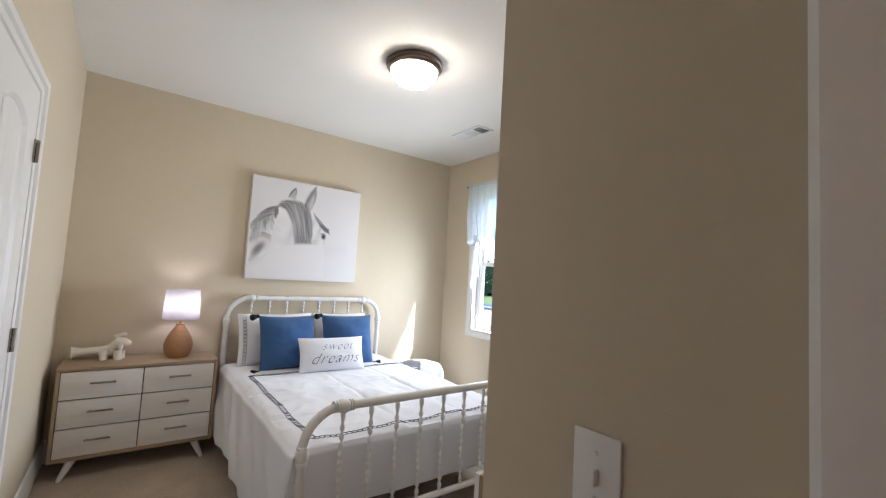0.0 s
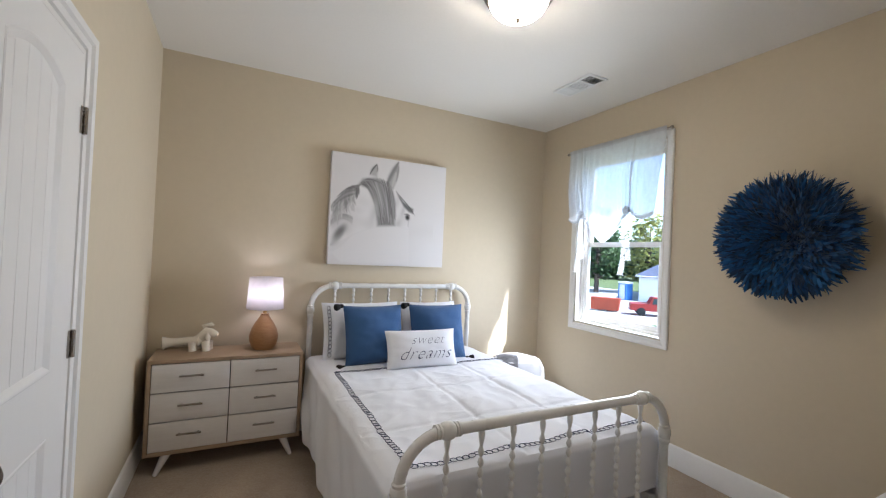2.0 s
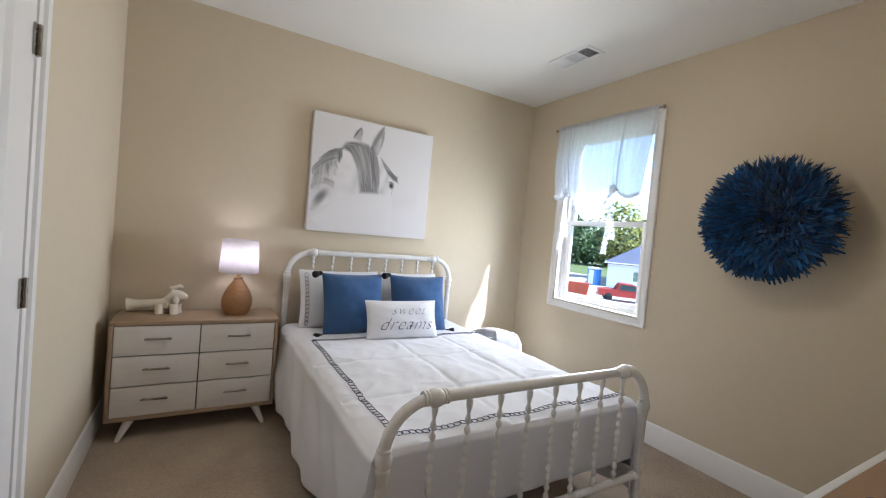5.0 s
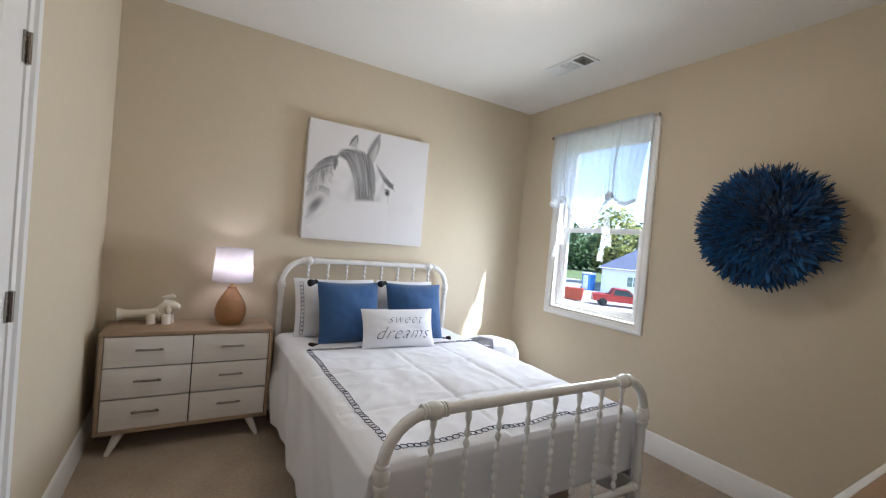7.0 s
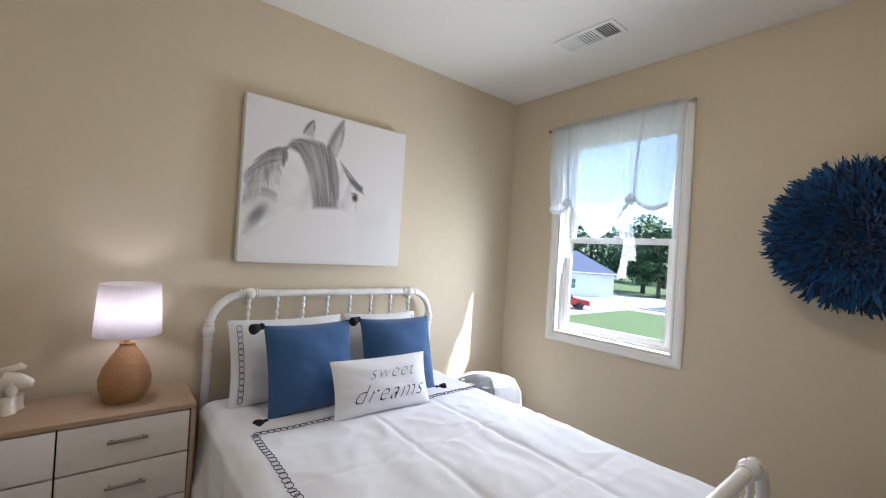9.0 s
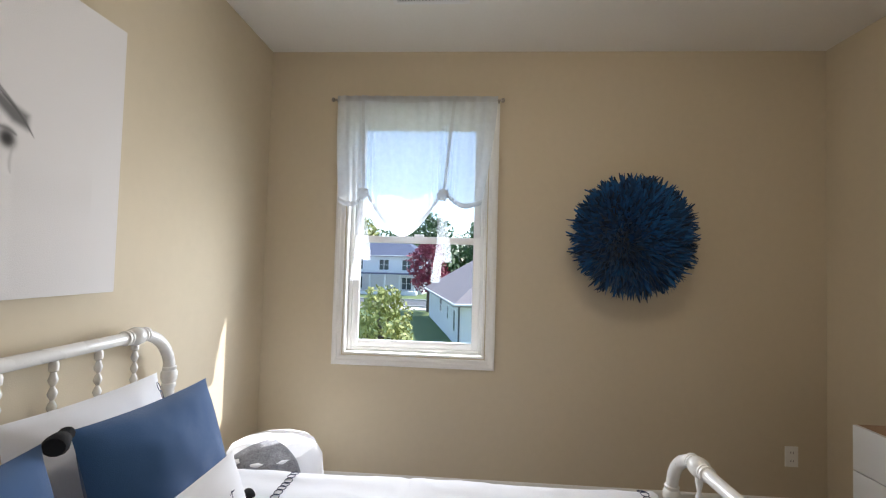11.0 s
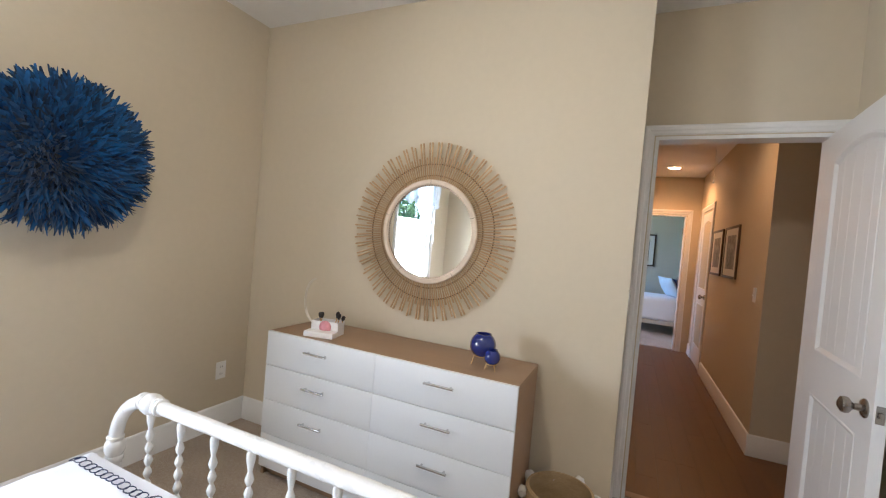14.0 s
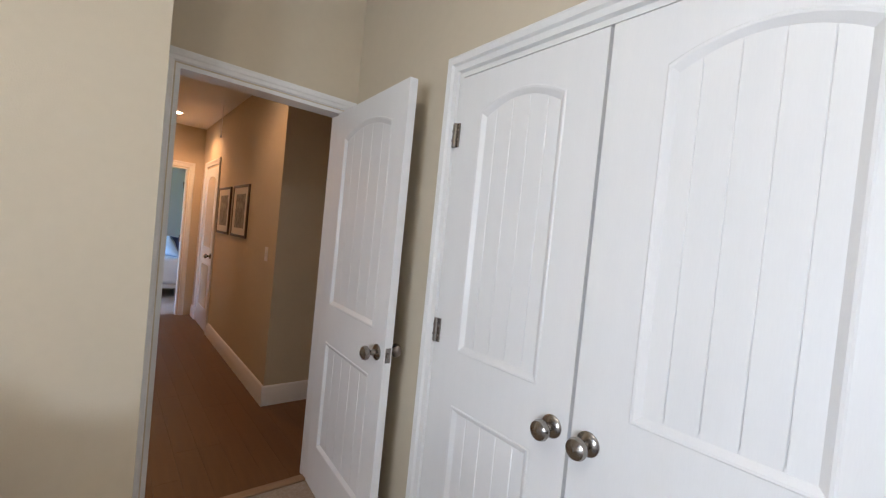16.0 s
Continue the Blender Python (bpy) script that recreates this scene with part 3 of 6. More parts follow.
def bed_end(y, zrail, zlow, name):
    """A bent rail on two posts, with collars and bobbin spindles."""
    r, zc = 0.17, zrail - 0.17
    pts = [(BX0, y, zc)] + [(BX0 + r - r * math.cos(a), y, zc + r * math.sin(a)) for a in [math.pi / 2 * i / 8 for i in range(1, 9)]]
    pts += [(BX1 - r + r * math.sin(a), y, zc + r * math.cos(a)) for a in [math.pi / 2 * i / 8 for i in range(0, 9)]]
    bm = bmesh.new()
    tube(bm, pts, 0.021, 14)
    part(name + "_top_rail", bm, BEDMETAL, root)
    for x in (BX0, BX1):
        bm = bmesh.new()
        lathe(bm, [(0.017, 0), (0.021, 0.02), (0.021, zc - 0.07), (0.026, zc - 0.062), (0.026, zc - 0.05), (0.023, zc - 0.046), (0.03, zc - 0.03), (0.03, zc - 0.005), (0.024, zc + 0.005), (0.026, zc + 0.016), (0.021, zc + 0.022)], (x, y, 0), 16)
        part("post", bm, BEDMETAL, root)
    ka, kb = BX0 + 0.182, BX1 - 0.182
    for x in (ka, kb):
        bm = bmesh.new()
        prof = [(0.021, -0.052), (0.027, -0.050), (0.027, -0.042), (0.022, -0.039), (0.027, -0.036), (0.027, -0.030), (0.023, -0.027), (0.031, -0.018), (0.034, 0.0), (0.031, 0.018), (0.023, 0.027), (0.027, 0.030), (0.027, 0.036), (0.022, 0.039), (0.027, 0.042), (0.027, 0.050), (0.021, 0.052)]
        lathe(bm, prof, (x, y, zrail), 18, (1, 0, 0))
        part("collar", bm, BEDMETAL, root)
    bm = bmesh.new()
    tube(bm, [(BX0, y, zlow), (BX1, y, zlow)], 0.017, 12)
    for x in (BX0 + 0.02, BX1 - 0.02):
        lathe(bm, [(0.017, -0.02), (0.024, -0.012), (0.024, 0.012), (0.017, 0.02)], (x, y, zlow), 14, (1, 0, 0))
    part(name + "_lower_rail", bm, BEDMETAL, root)
    n, bead = 8, 0.040
    top, low = zrail - 0.018, zlow + 0.014
    prof = [(0.007, low), (0.011, low + 0.012)]
    z = low + 0.03
    while z < top - 0.05:
        prof += [(0.0046, z - bead / 2 + 0.001), (0.0098, z - bead / 4), (0.0128, z), (0.0098, z + bead / 4)]
        z += bead
    prof += [(0.0062, z - bead / 2 + 0.002), (0.012, top - 0.03), (0.013, top - 0.012), (0.009, top)]
    bm = bmesh.new()
    lathe(bm, prof, (0, 0, 0), 10)
    me = mesh_of("spindle", bm, BEDMETAL)
    for i in range(n):
        ob = new("spindle", me)
        ob.location = Vector((ka + (kb - ka) * i / (n - 1), y, 0)) - LOC[root.name]
        ob.parent = root


bed_end(BF, 0.780, 0.235, "foot")
bed_end(BH, 1.138, 0.30, "head")
for x in (BX0, BX1):
    bm = boxes((x - 0.012, x + 0.012, BF, BH, 0.215, 0.255), bevel=0.004)
    part("side_rail", bm, BEDMETAL, root)
solid("mattress", boxes((BX0 + 0.02, BX1 - 0.02, BF + 0.075, BH - 0.03, 0.262, MZ - 0.02), bevel=0.045), LINEN, "thick white mattress on the metal bed", "mattress")


def cover_place(a, b, width, length):
    """Cloth lying on the bed and hanging over both sides and the foot: a across, b from the head."""
    x0, y1 = BX0 + 0.0, BH - 0.05
    la, ra, fb = max(0, -a), max(0, a - width), max(0, b - length)
    ca, cb = min(max(a, 0), width), min(b, length)
    x, y, z = x0 + ca, y1 - cb, MZ
    lump = 0.011 * noise.noise(Vector((a * 2.2, b * 2.2, 3.0))) + 0.007 * noise.noise(Vector((a * 6, b * 4, 1.0))) + 0.0035 * noise.noise(Vector((a * 15 + 2 * b, b * 9, 5.0))) + 0.004 * (1 - abs(noise.noise(Vector((a * 4 - 3 * b, b * 5 + 2 * a, 8.0))))) ** 6
    crease = -0.006 * math.exp(-((a - 0.62 - 0.02 * math.sin(b * 3)) / 0.016) ** 2) - 0.006 * math.exp(-((a - 1.02) / 0.016) ** 2) - 0.005 * math.exp(-((b - 0.95 - 0.015 * math.sin(a * 4)) / 0.016) ** 2) - 0.005 * math.exp(-((b - 1.45) / 0.016) ** 2)
    side = max(la, ra)
    drop = max(side, fb)
    R = 0.035
    if drop <= 0:
        edge = min(ca, width - ca, length - cb)
        z += lump + crease - (0.012 * (1 - edge / 0.06) ** 2 if edge < 0.06 else 0)
        return Vector((x, y, z))
    bend = min(1.0, drop / (R * 1.6))
    down = drop - 0.02 * bend
    z += -0.012 - down + 0.015 * bend
    slant = b - 0.55 * drop + 0.06 * noise.noise(Vector((b * 3, drop * 4, 2.0)))
    wave = math.sin(slant * 9.0 + 1.4 * math.sin(slant * 3.1)) * 0.6 + 0.4 * math.sin(slant * 21 + 0.7) + 0.5 * noise.noise(Vector((slant * 7, drop * 3, 4.0)))
    wave2 = math.sin(a * 12.0 + math.sin(a * 4)) * 0.6 + 0.4 * math.sin(a * 27)
    amp = min(1.0, drop / 0.3)
    push = 0.022 * bend + 0.024 * amp + 0.027 * amp * wave
    push2 = 0.010 * bend + 0.006 * amp * wave2
    if la > 0:
        x -= push * (1 if fb <= 0 else 0.75)
    if ra > 0:
        x += push * (1 if fb <= 0 else 0.75)
    if fb > 0:
        y -= push2
        if side > 0:
            y -= 0.006
    return Vector((x, y, max(z, 0.015 + 0.004 * wave)))


W, L = BX1 - BX0, BH - 0.05 - (BF + 0.062)
bm = bmesh.new()
grid(bm, 230, 220, lambda i, j: cover_place(-0.51 + (W + 1.02) * i, (L + 0.33) * j, W, L))
cover = solid("coverlet", bm, LINEN, "white cotton coverlet with navy chain embroidery, hanging over the bed", "bedspread")
mod = cover.modifiers.new("thick", "SOLIDIFY")
mod.thickness = 0.006
mod.offset = 1.0
EMB_A0, EMB_A1, EMB_B0, EMB_B1 = 0.093, W + 0.0, 0.50, L - 0.055


def link_ring(bm, centre, along, side, up, la, lb, r=0.0016):
    tube(bm, [centre + along * (la * math.cos(t)) + side * (lb * math.sin(t)) + up * 0.001 for t in [2 * math.pi * k / 12 for k in range(12)]], r, 4, closed=True)


def links(bm, place, n, la, lb):
    """n chain links along place(f), a point and its normal, f from 0 to 1."""
    for i in range(n):
        f = (i + 0.5) / n
        p, q = place(f), place(min(1, f + 0.004))
        p0 = place(max(0, f - 0.004))
        d = (q[0] - p0[0]).normalized()
        up = p[1]
        link_ring(bm, p[0] + up * 0.008, d, up.cross(d).normalized(), up, la, lb)


bm = bmesh.new()
UP = Vector((0, 0, 1))
links(bm, lambda f: (cover_place(EMB_A0, EMB_B0 + (EMB_B1 - EMB_B0) * f, W, L), UP), 44, 0.0168, 0.0145)
links(bm, lambda f: (cover_place(EMB_A0 + (EMB_A1 - EMB_A0) * f, EMB_B1, W, L), UP), 46, 0.0168, 0.0145)
links(bm, lambda f: (cover_place(EMB_A0 + (EMB_A1 - 0.02 - EMB_A0) * f, EMB_B0, W, L), UP), 46, 0.0168, 0.0145)
part("chain_embroidery", bm, NAVY, cover, "navy chain-stitch border", kind="stuff")


def prof(s, p=2.4):
    return max(0.0, 1 - abs(s) ** p) ** 0.62


def pillow(name, w, h, t, m, mat, label, category="pillow", group=""):
    """A stuffed cushion, standing on its lower edge: u across, v up, d out of the front."""
    def place(u, v, sgn):
        su, sv = 2 * u - 1, 2 * v - 1
        pin = 1 - 0.05 * (1 - abs(sv) ** 2) * abs(su) ** 3
        pin2 = 1 - 0.05 * (1 - abs(su) ** 2) * abs(sv) ** 3
        d = t / 2 * prof(su) * prof(sv) * (1 + 0.20 * noise.noise(Vector((u * 3, v * 3, w * 7 + sgn))) + 0.06 * noise.noise(Vector((u * 9, v * 7, w * 3 + sgn))) + 0.05 * noise.noise(Vector((u * 5 + v * 9, v * 3 - u * 2, w * 5 + sgn))))
        return m @ Vector((w / 2 * su * pin, -sgn * d, h / 2 + h / 2 * sv * pin2))
    bm = bmesh.new()
    grid(bm, 34, 30, lambda u, v: place(u, v, 1))
    grid(bm, 34, 30, lambda u, v: place(u, v, -1))
    bmesh.ops.remove_doubles(bm, verts=bm.verts, dist=0.0008)
    ob = solid(name, bm, mat, label, category, group)
    return ob, place


def lean(x, y, z, tilt, yaw):
    return Matrix.Translation((x, y, z)) @ Matrix.Rotation(radians(yaw), 4, "Z") @ Matrix.Rotation(radians(-tilt), 4, "X")


def tassel(parent, at, out):
    bm = bmesh.new()
    o = Vector(at)
    d = Vector(out).normalized()
    lathe(bm, [(0.0, -0.004), (0.012, 0.0), (0.017, 0.010), (0.013, 0.020), (0.012, 0.024), (0.020, 0.032), (0.026, 0.058), (0.022, 0.066), (0, 0.064)], o, 12, d)
    part("tassel", bm, BLACK, parent, "black yarn tassel")


PZ = MZ + 0.004
for x, yaw, sw in ((1.225, 2, 0.62), (1.80, -2, 0.50)):
    ob, place = pillow("sham_pillow", sw, 0.43, 0.17, lean(x, 3.915, PZ, 15, yaw), LINEN, "white pillow sham edged with navy chain embroidery", group="white shams at the headboard")
    for u0 in ((0.075,) if x < 1.5 else (0.925,)):
        bm = bmesh.new()

        def at(f, u0=u0):
            p = place(u0, 0.06 + 0.86 * f, 1)
            q = place(u0 + 0.02, 0.06 + 0.86 * f, 1) - p
            r = place(u0, 0.08 + 0.86 * f, 1) - p
            n = q.cross(r).normalized()
            return p - n * 0.004 if n.y > 0 else p - n * 0.004, (n if n.y < 0 else -n)
        links(bm, at, 13, 0.018, 0.012)
        part("chain_embroidery", bm, NAVY, ob, "navy chain-stitch edge")
for x, yaw, tl in ((1.265, 3, ((0, 1), (0, 0))), (1.775, -4, ((0, 1), (1, 0)))):
    ob, place = pillow("throw_pillow", 0.46, 0.435, 0.17, lean(x, 3.70, PZ, 17, yaw), BLUE, "mid-blue square cotton pillow with black corner tassels", group="blue throw pillows")
    for u, v in tl:
        p = place(u, v, 1)
        tassel(ob, p, (-0.8 if u == 0 else 0.9, -0.35, 0.05 if v == 0 else -0.15))
mm = lean(1.56, 3.52, PZ, 20, -2)
ob, lplace = pillow("lumbar_pillow", 0.55, 0.275, 0.13, mm, LINEN, "small white oblong pillow lettered in black script")


def lettering(parent, words, size, u0, v0, w, h, t, m, shear=0.55):
    cu = bpy.data.curves.new("lettering", "FONT")
    cu.body, cu.size, cu.shear, cu.align_x, cu.extrude, cu.space_character, cu.offset = words, size, shear, "CENTER", 0.0, 1.12, -0.0026
    tmp = bpy.data.objects.new("lettering", cu)
    scene.collection.objects.link(tmp)
    me = bpy.data.meshes.new_from_object(tmp.evaluated_get(bpy.context.evaluated_depsgraph_get()))
    bpy.data.objects.remove(tmp)
    b = bmesh.new()
    b.from_mesh(me)
    bmesh.ops.triangulate(b, faces=b.faces)
    bmesh.ops.subdivide_edges(b, edges=[e for e in b.edges if e.calc_length() > 0.02], cuts=2)
    for v in b.verts:
        u, z = u0 + v.co.x, v0 + v.co.y
        su, sv = 2 * u / w, 2 * z / h - 1
        d = t / 2 * prof(su) * prof(sv)
        v.co = m @ Vector((u, -d * (1 + 0.20 * noise.noise(Vector(((su + 1) * 1.5, (sv + 1) * 1.5, w * 7 + 1))) + 0.06 * noise.noise(Vector(((su + 1) * 4.5, (sv + 1) * 3.5, w * 3 + 1))) + 0.05 * noise.noise(Vector(((su + 1) * 2.5 + (sv + 1) * 4.5, (sv + 1) * 1.5 - (su + 1), w * 5 + 1)))) - 0.0035, z))
    part("lettering", b, NAVY, parent, "black brush-script words", flat=True)


bpy.context.view_layer.update()
lettering(ob, "sweet", 0.098, 0.02, 0.162, 0.55, 0.275, 0.13, mm)
lettering(ob, "dreams", 0.122, 0.0, 0.058, 0.55, 0.275, 0.13, mm)

# pouf beside the bed's head, with a knitted throw over it
PC = Vector((2.65, 3.86, 0))
bm = bmesh.new()
lathe(bm, [(0, 0.0), (0.19, 0.0), (0.225, 0.03), (0.245, 0.13), (0.25, 0.30), (0.238, 0.44), (0.20, 0.512), (0.11, 0.536), (0, 0.54)], PC, 40)
for v in bm.verts:
    k = math.atan2(v.co.y - PC.y, v.co.x - PC.x)
    f = 1 + 0.018 * math.cos(12 * k)
    v.co.x, v.co.y = PC.x + (v.co.x - PC.x) * f, PC.y + (v.co.y - PC.y) * f
solid("pouf", bm, LINEN, "round white stuffed pouf on the carpet", "pouf")
bm = bmesh.new()


def throw_place(i, j):
    ang = math.radians(140 + 95 * i)
    s = 0.03 + 0.56 * j
    if s < 0.2:
        r, z = s * 0.95, 0.545 - 0.035 * (s / 0.2) ** 3
    else:
        r, z = 0.19 + 0.072 * min(1, (s - 0.2) / 0.10), 0.51 - max(0, s - 0.22) * 1.0
    r += 0.012 * math.sin(ang * 11) * min(1, j * 1.5)
    return PC + Vector((r * math.cos(ang), r * math.sin(ang), z + 0.004))


grid(bm, 30, 22, throw_place)
ob = solid("throw_blanket", bm, GREYKNIT, "grey and white patterned knit throw draped on the pouf", "blanket")
ob.modifiers.new("thick", "SOLIDIFY").thickness = 0.008


# ---- chests of drawers ----
def bar_handle(parent, a, b, out, r=0.005, mat=None):
    bm = bmesh.new()
    a, b, out = Vector(a), Vector(b), Vector(out)
    tube(bm, [a + out, b + out], r, 10)
    for f in (0.12, 0.88):
        p = a.lerp(b, f)
        tube(bm, [p, p + out], r * 0.8, 8)
    part("handle", bm, mat or CHROME, parent, "slim metal bar handle")


X0, X1, YF, YB, Z0D, Z1D = -0.130, 0.768, 3.808, 4.155, 0.120, 0.700
root = thing("chest_of_drawers", ((X0 + X1) / 2, (YF + YB) / 2, 0), "oak chest of six whitewashed drawers on splayed legs", "dresser")
for nm, row in (("top", (X0, X1, YF, YB, Z1D - 0.022, Z1D)), ("side_panel", (X0, X0 + 0.02, YF, YB, Z0D, Z1D - 0.022)), ("side_panel", (X1 - 0.02, X1, YF, YB, Z0D, Z1D - 0.022)), ("bottom_panel", (X0 + 0.02, X1 - 0.02, YF, YB, Z0D, Z0D + 0.022))):
    part(nm, boxes(row, bevel=0.0025), OAKTOP, root)
# dark filler block, its colour stands for shade in the drawer gaps
part("carcase", boxes((X0 + 0.02, X1 - 0.02, YF + 0.03, YB - 0.004, Z0D + 0.022, Z1D - 0.022)), GAP_SHADE, root)
xm = (X0 + X1) / 2
dh = (Z1D - Z0D - 0.044) / 3
for cx0, cx1 in ((X0 + 0.023, xm - 0.002), (xm + 0.002, X1 - 0.023)):
    for i in range(3):
        za = Z0D + 0.024 + dh * i
        dr = part("drawer", boxes((cx0 + 0.001, cx1 - 0.001, YF + 0.004, YF + 0.024, za, za + dh - 0.0075), bevel=0.0015), WASHED, root, "whitewashed drawer front")
        hx, hz = (cx0 + cx1) / 2, za + dh * 0.55
        bar_handle(dr, (hx - 0.066, YF + 0.004, hz), (hx + 0.066, YF + 0.004, hz), (0, -0.02, 0), 0.0062, NICKEL)
for x, sx in ((X0 + 0.12, -1), (X1 - 0.11, 1)):
    for y, sy in ((YF + 0.04, -1), (YB - 0.05, 1)):
        bm = bmesh.new()
        tube(bm, [(x + sx * 0.055, y + sy * 0.03, 0), (x, y, Z0D + 0.001)], [0.013, 0.027], 12)
        part("leg", bm, WASHED, root, "splayed whitewashed leg")

A0, A1, BF2, BB2, H2 = 1.097, 2.494, 1.283, 0.880, 0.804
root = thing("dresser", ((A0 + A1) / 2, 1.08, 0), "wide white eight-drawer dresser with an oak-look top", "dresser")
for nm, row in (("top", (A0, A1, BB2, BF2 - 0.0205, H2 - 0.019, H2)), ("side_panel", (A0, A0 + 0.018, BB2, BF2 - 0.02, 0.0, H2 - 0.019)), ("side_panel", (A1 - 0.018, A1, BB2, BF2 - 0.02, 0.0, H2 - 0.019)), ("back_panel", (A0 + 0.018, A1 - 0.018, BB2 + 0.01, BB2 + 0.02, 0.02, H2 - 0.019))):
    part(nm, boxes(row, bevel=0.001), OAKDARK, root)
part("plinth", boxes((A0 + 0.018, A1 - 0.018, BF2 - 0.06, BF2 - 0.045, 0.0, 0.06)), OAKDARK, root)
# same dark filler, gap shade by colour behind the white fronts
part("carcase", boxes((A0 + 0.018, A1 - 0.018, BB2 + 0.02, BF2 - 0.045, 0.06, H2 - 0.02)), GAP_SHADE, root)
xm = (A0 + A1) / 2
dh = (H2 + 0.0025 - 0.055) / 4
for c0, c1 in ((A0, xm - 0.0005), (xm + 0.0005, A1)):
    for i in range(4):
        za = 0.055 + dh * i
        dr = part("drawer", boxes((c0, c1, BF2 - 0.0195, BF2, za, za + dh - 0.0035), bevel=0.0012), WHITELAM, root, "glossy white drawer front")
        hx, hz = (c0 + c1) / 2, za + dh * 0.62
        bar_handle(dr, (hx - 0.072, BF2, hz), (hx + 0.072, BF2, hz), (0, 0.022, 0), 0.0058)

# ---- sunburst mirror ----
MC = Vector((1.770, YS, 1.418))
root = thing("sunburst_mirror", MC, "round mirror in a sunburst frame of rattan sticks", "mirror")
WRAP = material("dark_binding_cord", (0.10, 0.055, 0.025), 0.8, vary=0.2, bump=0.3)


def ring_points(r, d, n):
    return [MC + Vector((r * math.cos(a), d, r * math.sin(a))) for a in [2 * math.pi * k / n for k in range(n)]]


bm = bmesh.new()
lathe(bm, [(0, 0.022), (0.262, 0.022), (0.262, 0.012), (0, 0.012)], MC, 72, (0, 1, 0))
part("mirror_glass", bm, MIRROR, root, "clear mirror glass", flat=True)
bm = bmesh.new()
lathe(bm, [(0.264, 0.010), (0.264, 0.033), (0.268, 0.038), (0.288, 0.039), (0.293, 0.034), (0.293, 0.010), (0.264, 0.010)], MC, 96, (0, 1, 0))
part("rim", bm, CANE, root, "pale flat cane rim")
for k in range(5):
    a = 2 * math.pi * k / 5 + 0.3
    e = Vector((math.cos(a), 0, math.sin(a)))
    bm = bmesh.new()
    tube(bm, [MC + e * 0.266 + Vector((0, 0.0385, 0)), MC + e * 0.291 + Vector((0, 0.039, 0))], 0.0012, 5)
    part("rim_joint", bm, WRAP, root, "thin dark joint in the rim")
bm = bmesh.new()
for p in ring_points(0.2615, 0.030, 118):
    bmesh.ops.create_icosphere(bm, subdivisions=1, radius=0.0052, matrix=Matrix.Translation(p))
part("beading", bm, CANE, root, "ring of small cane knots", kind="stuff")
bm = bmesh.new()
tube(bm, ring_points(0.2645, 0.0245, 96), 0.003, 6, closed=True)
part("binding", bm, WRAP, root, "dark cord under the knots")
for rr, w in ((0.318, 0.0035), (0.382, 0.004)):
    bm = bmesh.new()
    tube(bm, ring_points(rr, 0.014, 96), w, 6, closed=True)
    part("hoop", bm, WRAP, root, "dark binding hoop behind the sticks")


def stick_mesh(end):
    b = bmesh.new()
    tube(b, [(0.285, 0, 0), (0.36, 0, 0), (end - 0.03, 0, 0), (end - 0.004, 0, 0), (end, 0, 0)], [0.0036, 0.0040, 0.0050, 0.0054, 0.004], 7)
    return mesh_of("stick", b, RATTAN)


STICKS = [stick_mesh(e) for e in (0.503, 0.490, 0.420)]
srand = random.Random(21)
NG = 54
for i in range(NG):
    for j, off in enumerate((-0.24, 0.24, 0.5)):
        # pairs of long sticks lean on each other at their tips, with a short one between the pairs
        a = 2 * math.pi * (i + (off * 1.36 if j < 2 else 0.5) / 1.0 * (0.5 if j < 2 else 1.0) + srand.uniform(-0.03, 0.03)) / NG
        ob = new("stick", STICKS[2] if j == 2 else STICKS[srand.choice((0, 0, 1))])
        ob.matrix_local = Matrix.Translation((0, 0.022 + srand.uniform(-0.002, 0.002), 0)) @ Matrix.Rotation(-a, 4, "Y")
        ob.parent = root

# ---- feather wall hanging ----
FC = Vector((XE, 2.003, 1.610))
root = thing("feather_hanging", FC, "round deep-blue feather wall hanging", "wall decoration")
bm = bmesh.new()
lathe(bm, [(0, 0.0), (0.16, 0.0), (0.20, 0.06), (0.25, 0.135), (0.22, 0.148), (0.05, 0.11), (0, 0.08)], FC, 32, (-1, 0, 0))
part("backing", bm, FEATHER, root)
verts, faces = [], []
rnd = random.Random(5)
for ring in range(30):
    f = ring / 29
    r0 = 0.022 + 0.218 * f
    n = int(30 + 200 * f)
    for i in range(n):
        a = 2 * math.pi * (i + rnd.random()) / n
        length = (0.072 + 0.045 * f) * rnd.uniform(0.72, 1.08)
        wid = rnd.uniform(0.005, 0.0095)
        tw = rnd.uniform(-0.6, 0.6)
        sideways = rnd.uniform(-0.4, 0.4)
        er, et = Vector((0, math.cos(a), math.sin(a))), Vector((0, -math.sin(a), math.cos(a)))
        ex = Vector((-1, 0, 0))
        base = len(verts)
        phi = radians(72 - 58 * f + rnd.uniform(-15, 15))
        curl = rnd.uniform(-0.012, 0.045)
        for k in range(6):
            s = k / 5
            p = er * (r0 + length * s * math.cos(phi) + 0.4 * curl * s * s) + et * (sideways * length * s * s) + ex * (0.110 + 0.045 * f + rnd.uniform(-0.003, 0.003) + length * math.sin(phi) * s - curl * s * s)
            wv = wid * (0.3, 0.75, 1.0, 1.05, 0.95, 0.5)[k]
            q = (et * math.cos(tw + s) + ex * math.sin(tw + s)) * wv
            verts += [p - q, p + ex * wv * 0.25, p + q]
        for k in range(5):
            b = base + 3 * k
            faces += [(b, b + 1, b + 4, b + 3), (b + 1, b + 2, b + 5, b + 4)]
me = bpy.data.meshes.new("plumage")
me.from_pydata([tuple(v) for v in verts], [], faces)
me.materials.append(FEATHER)
smooth(me, 80)
ob = new("plumage", me)
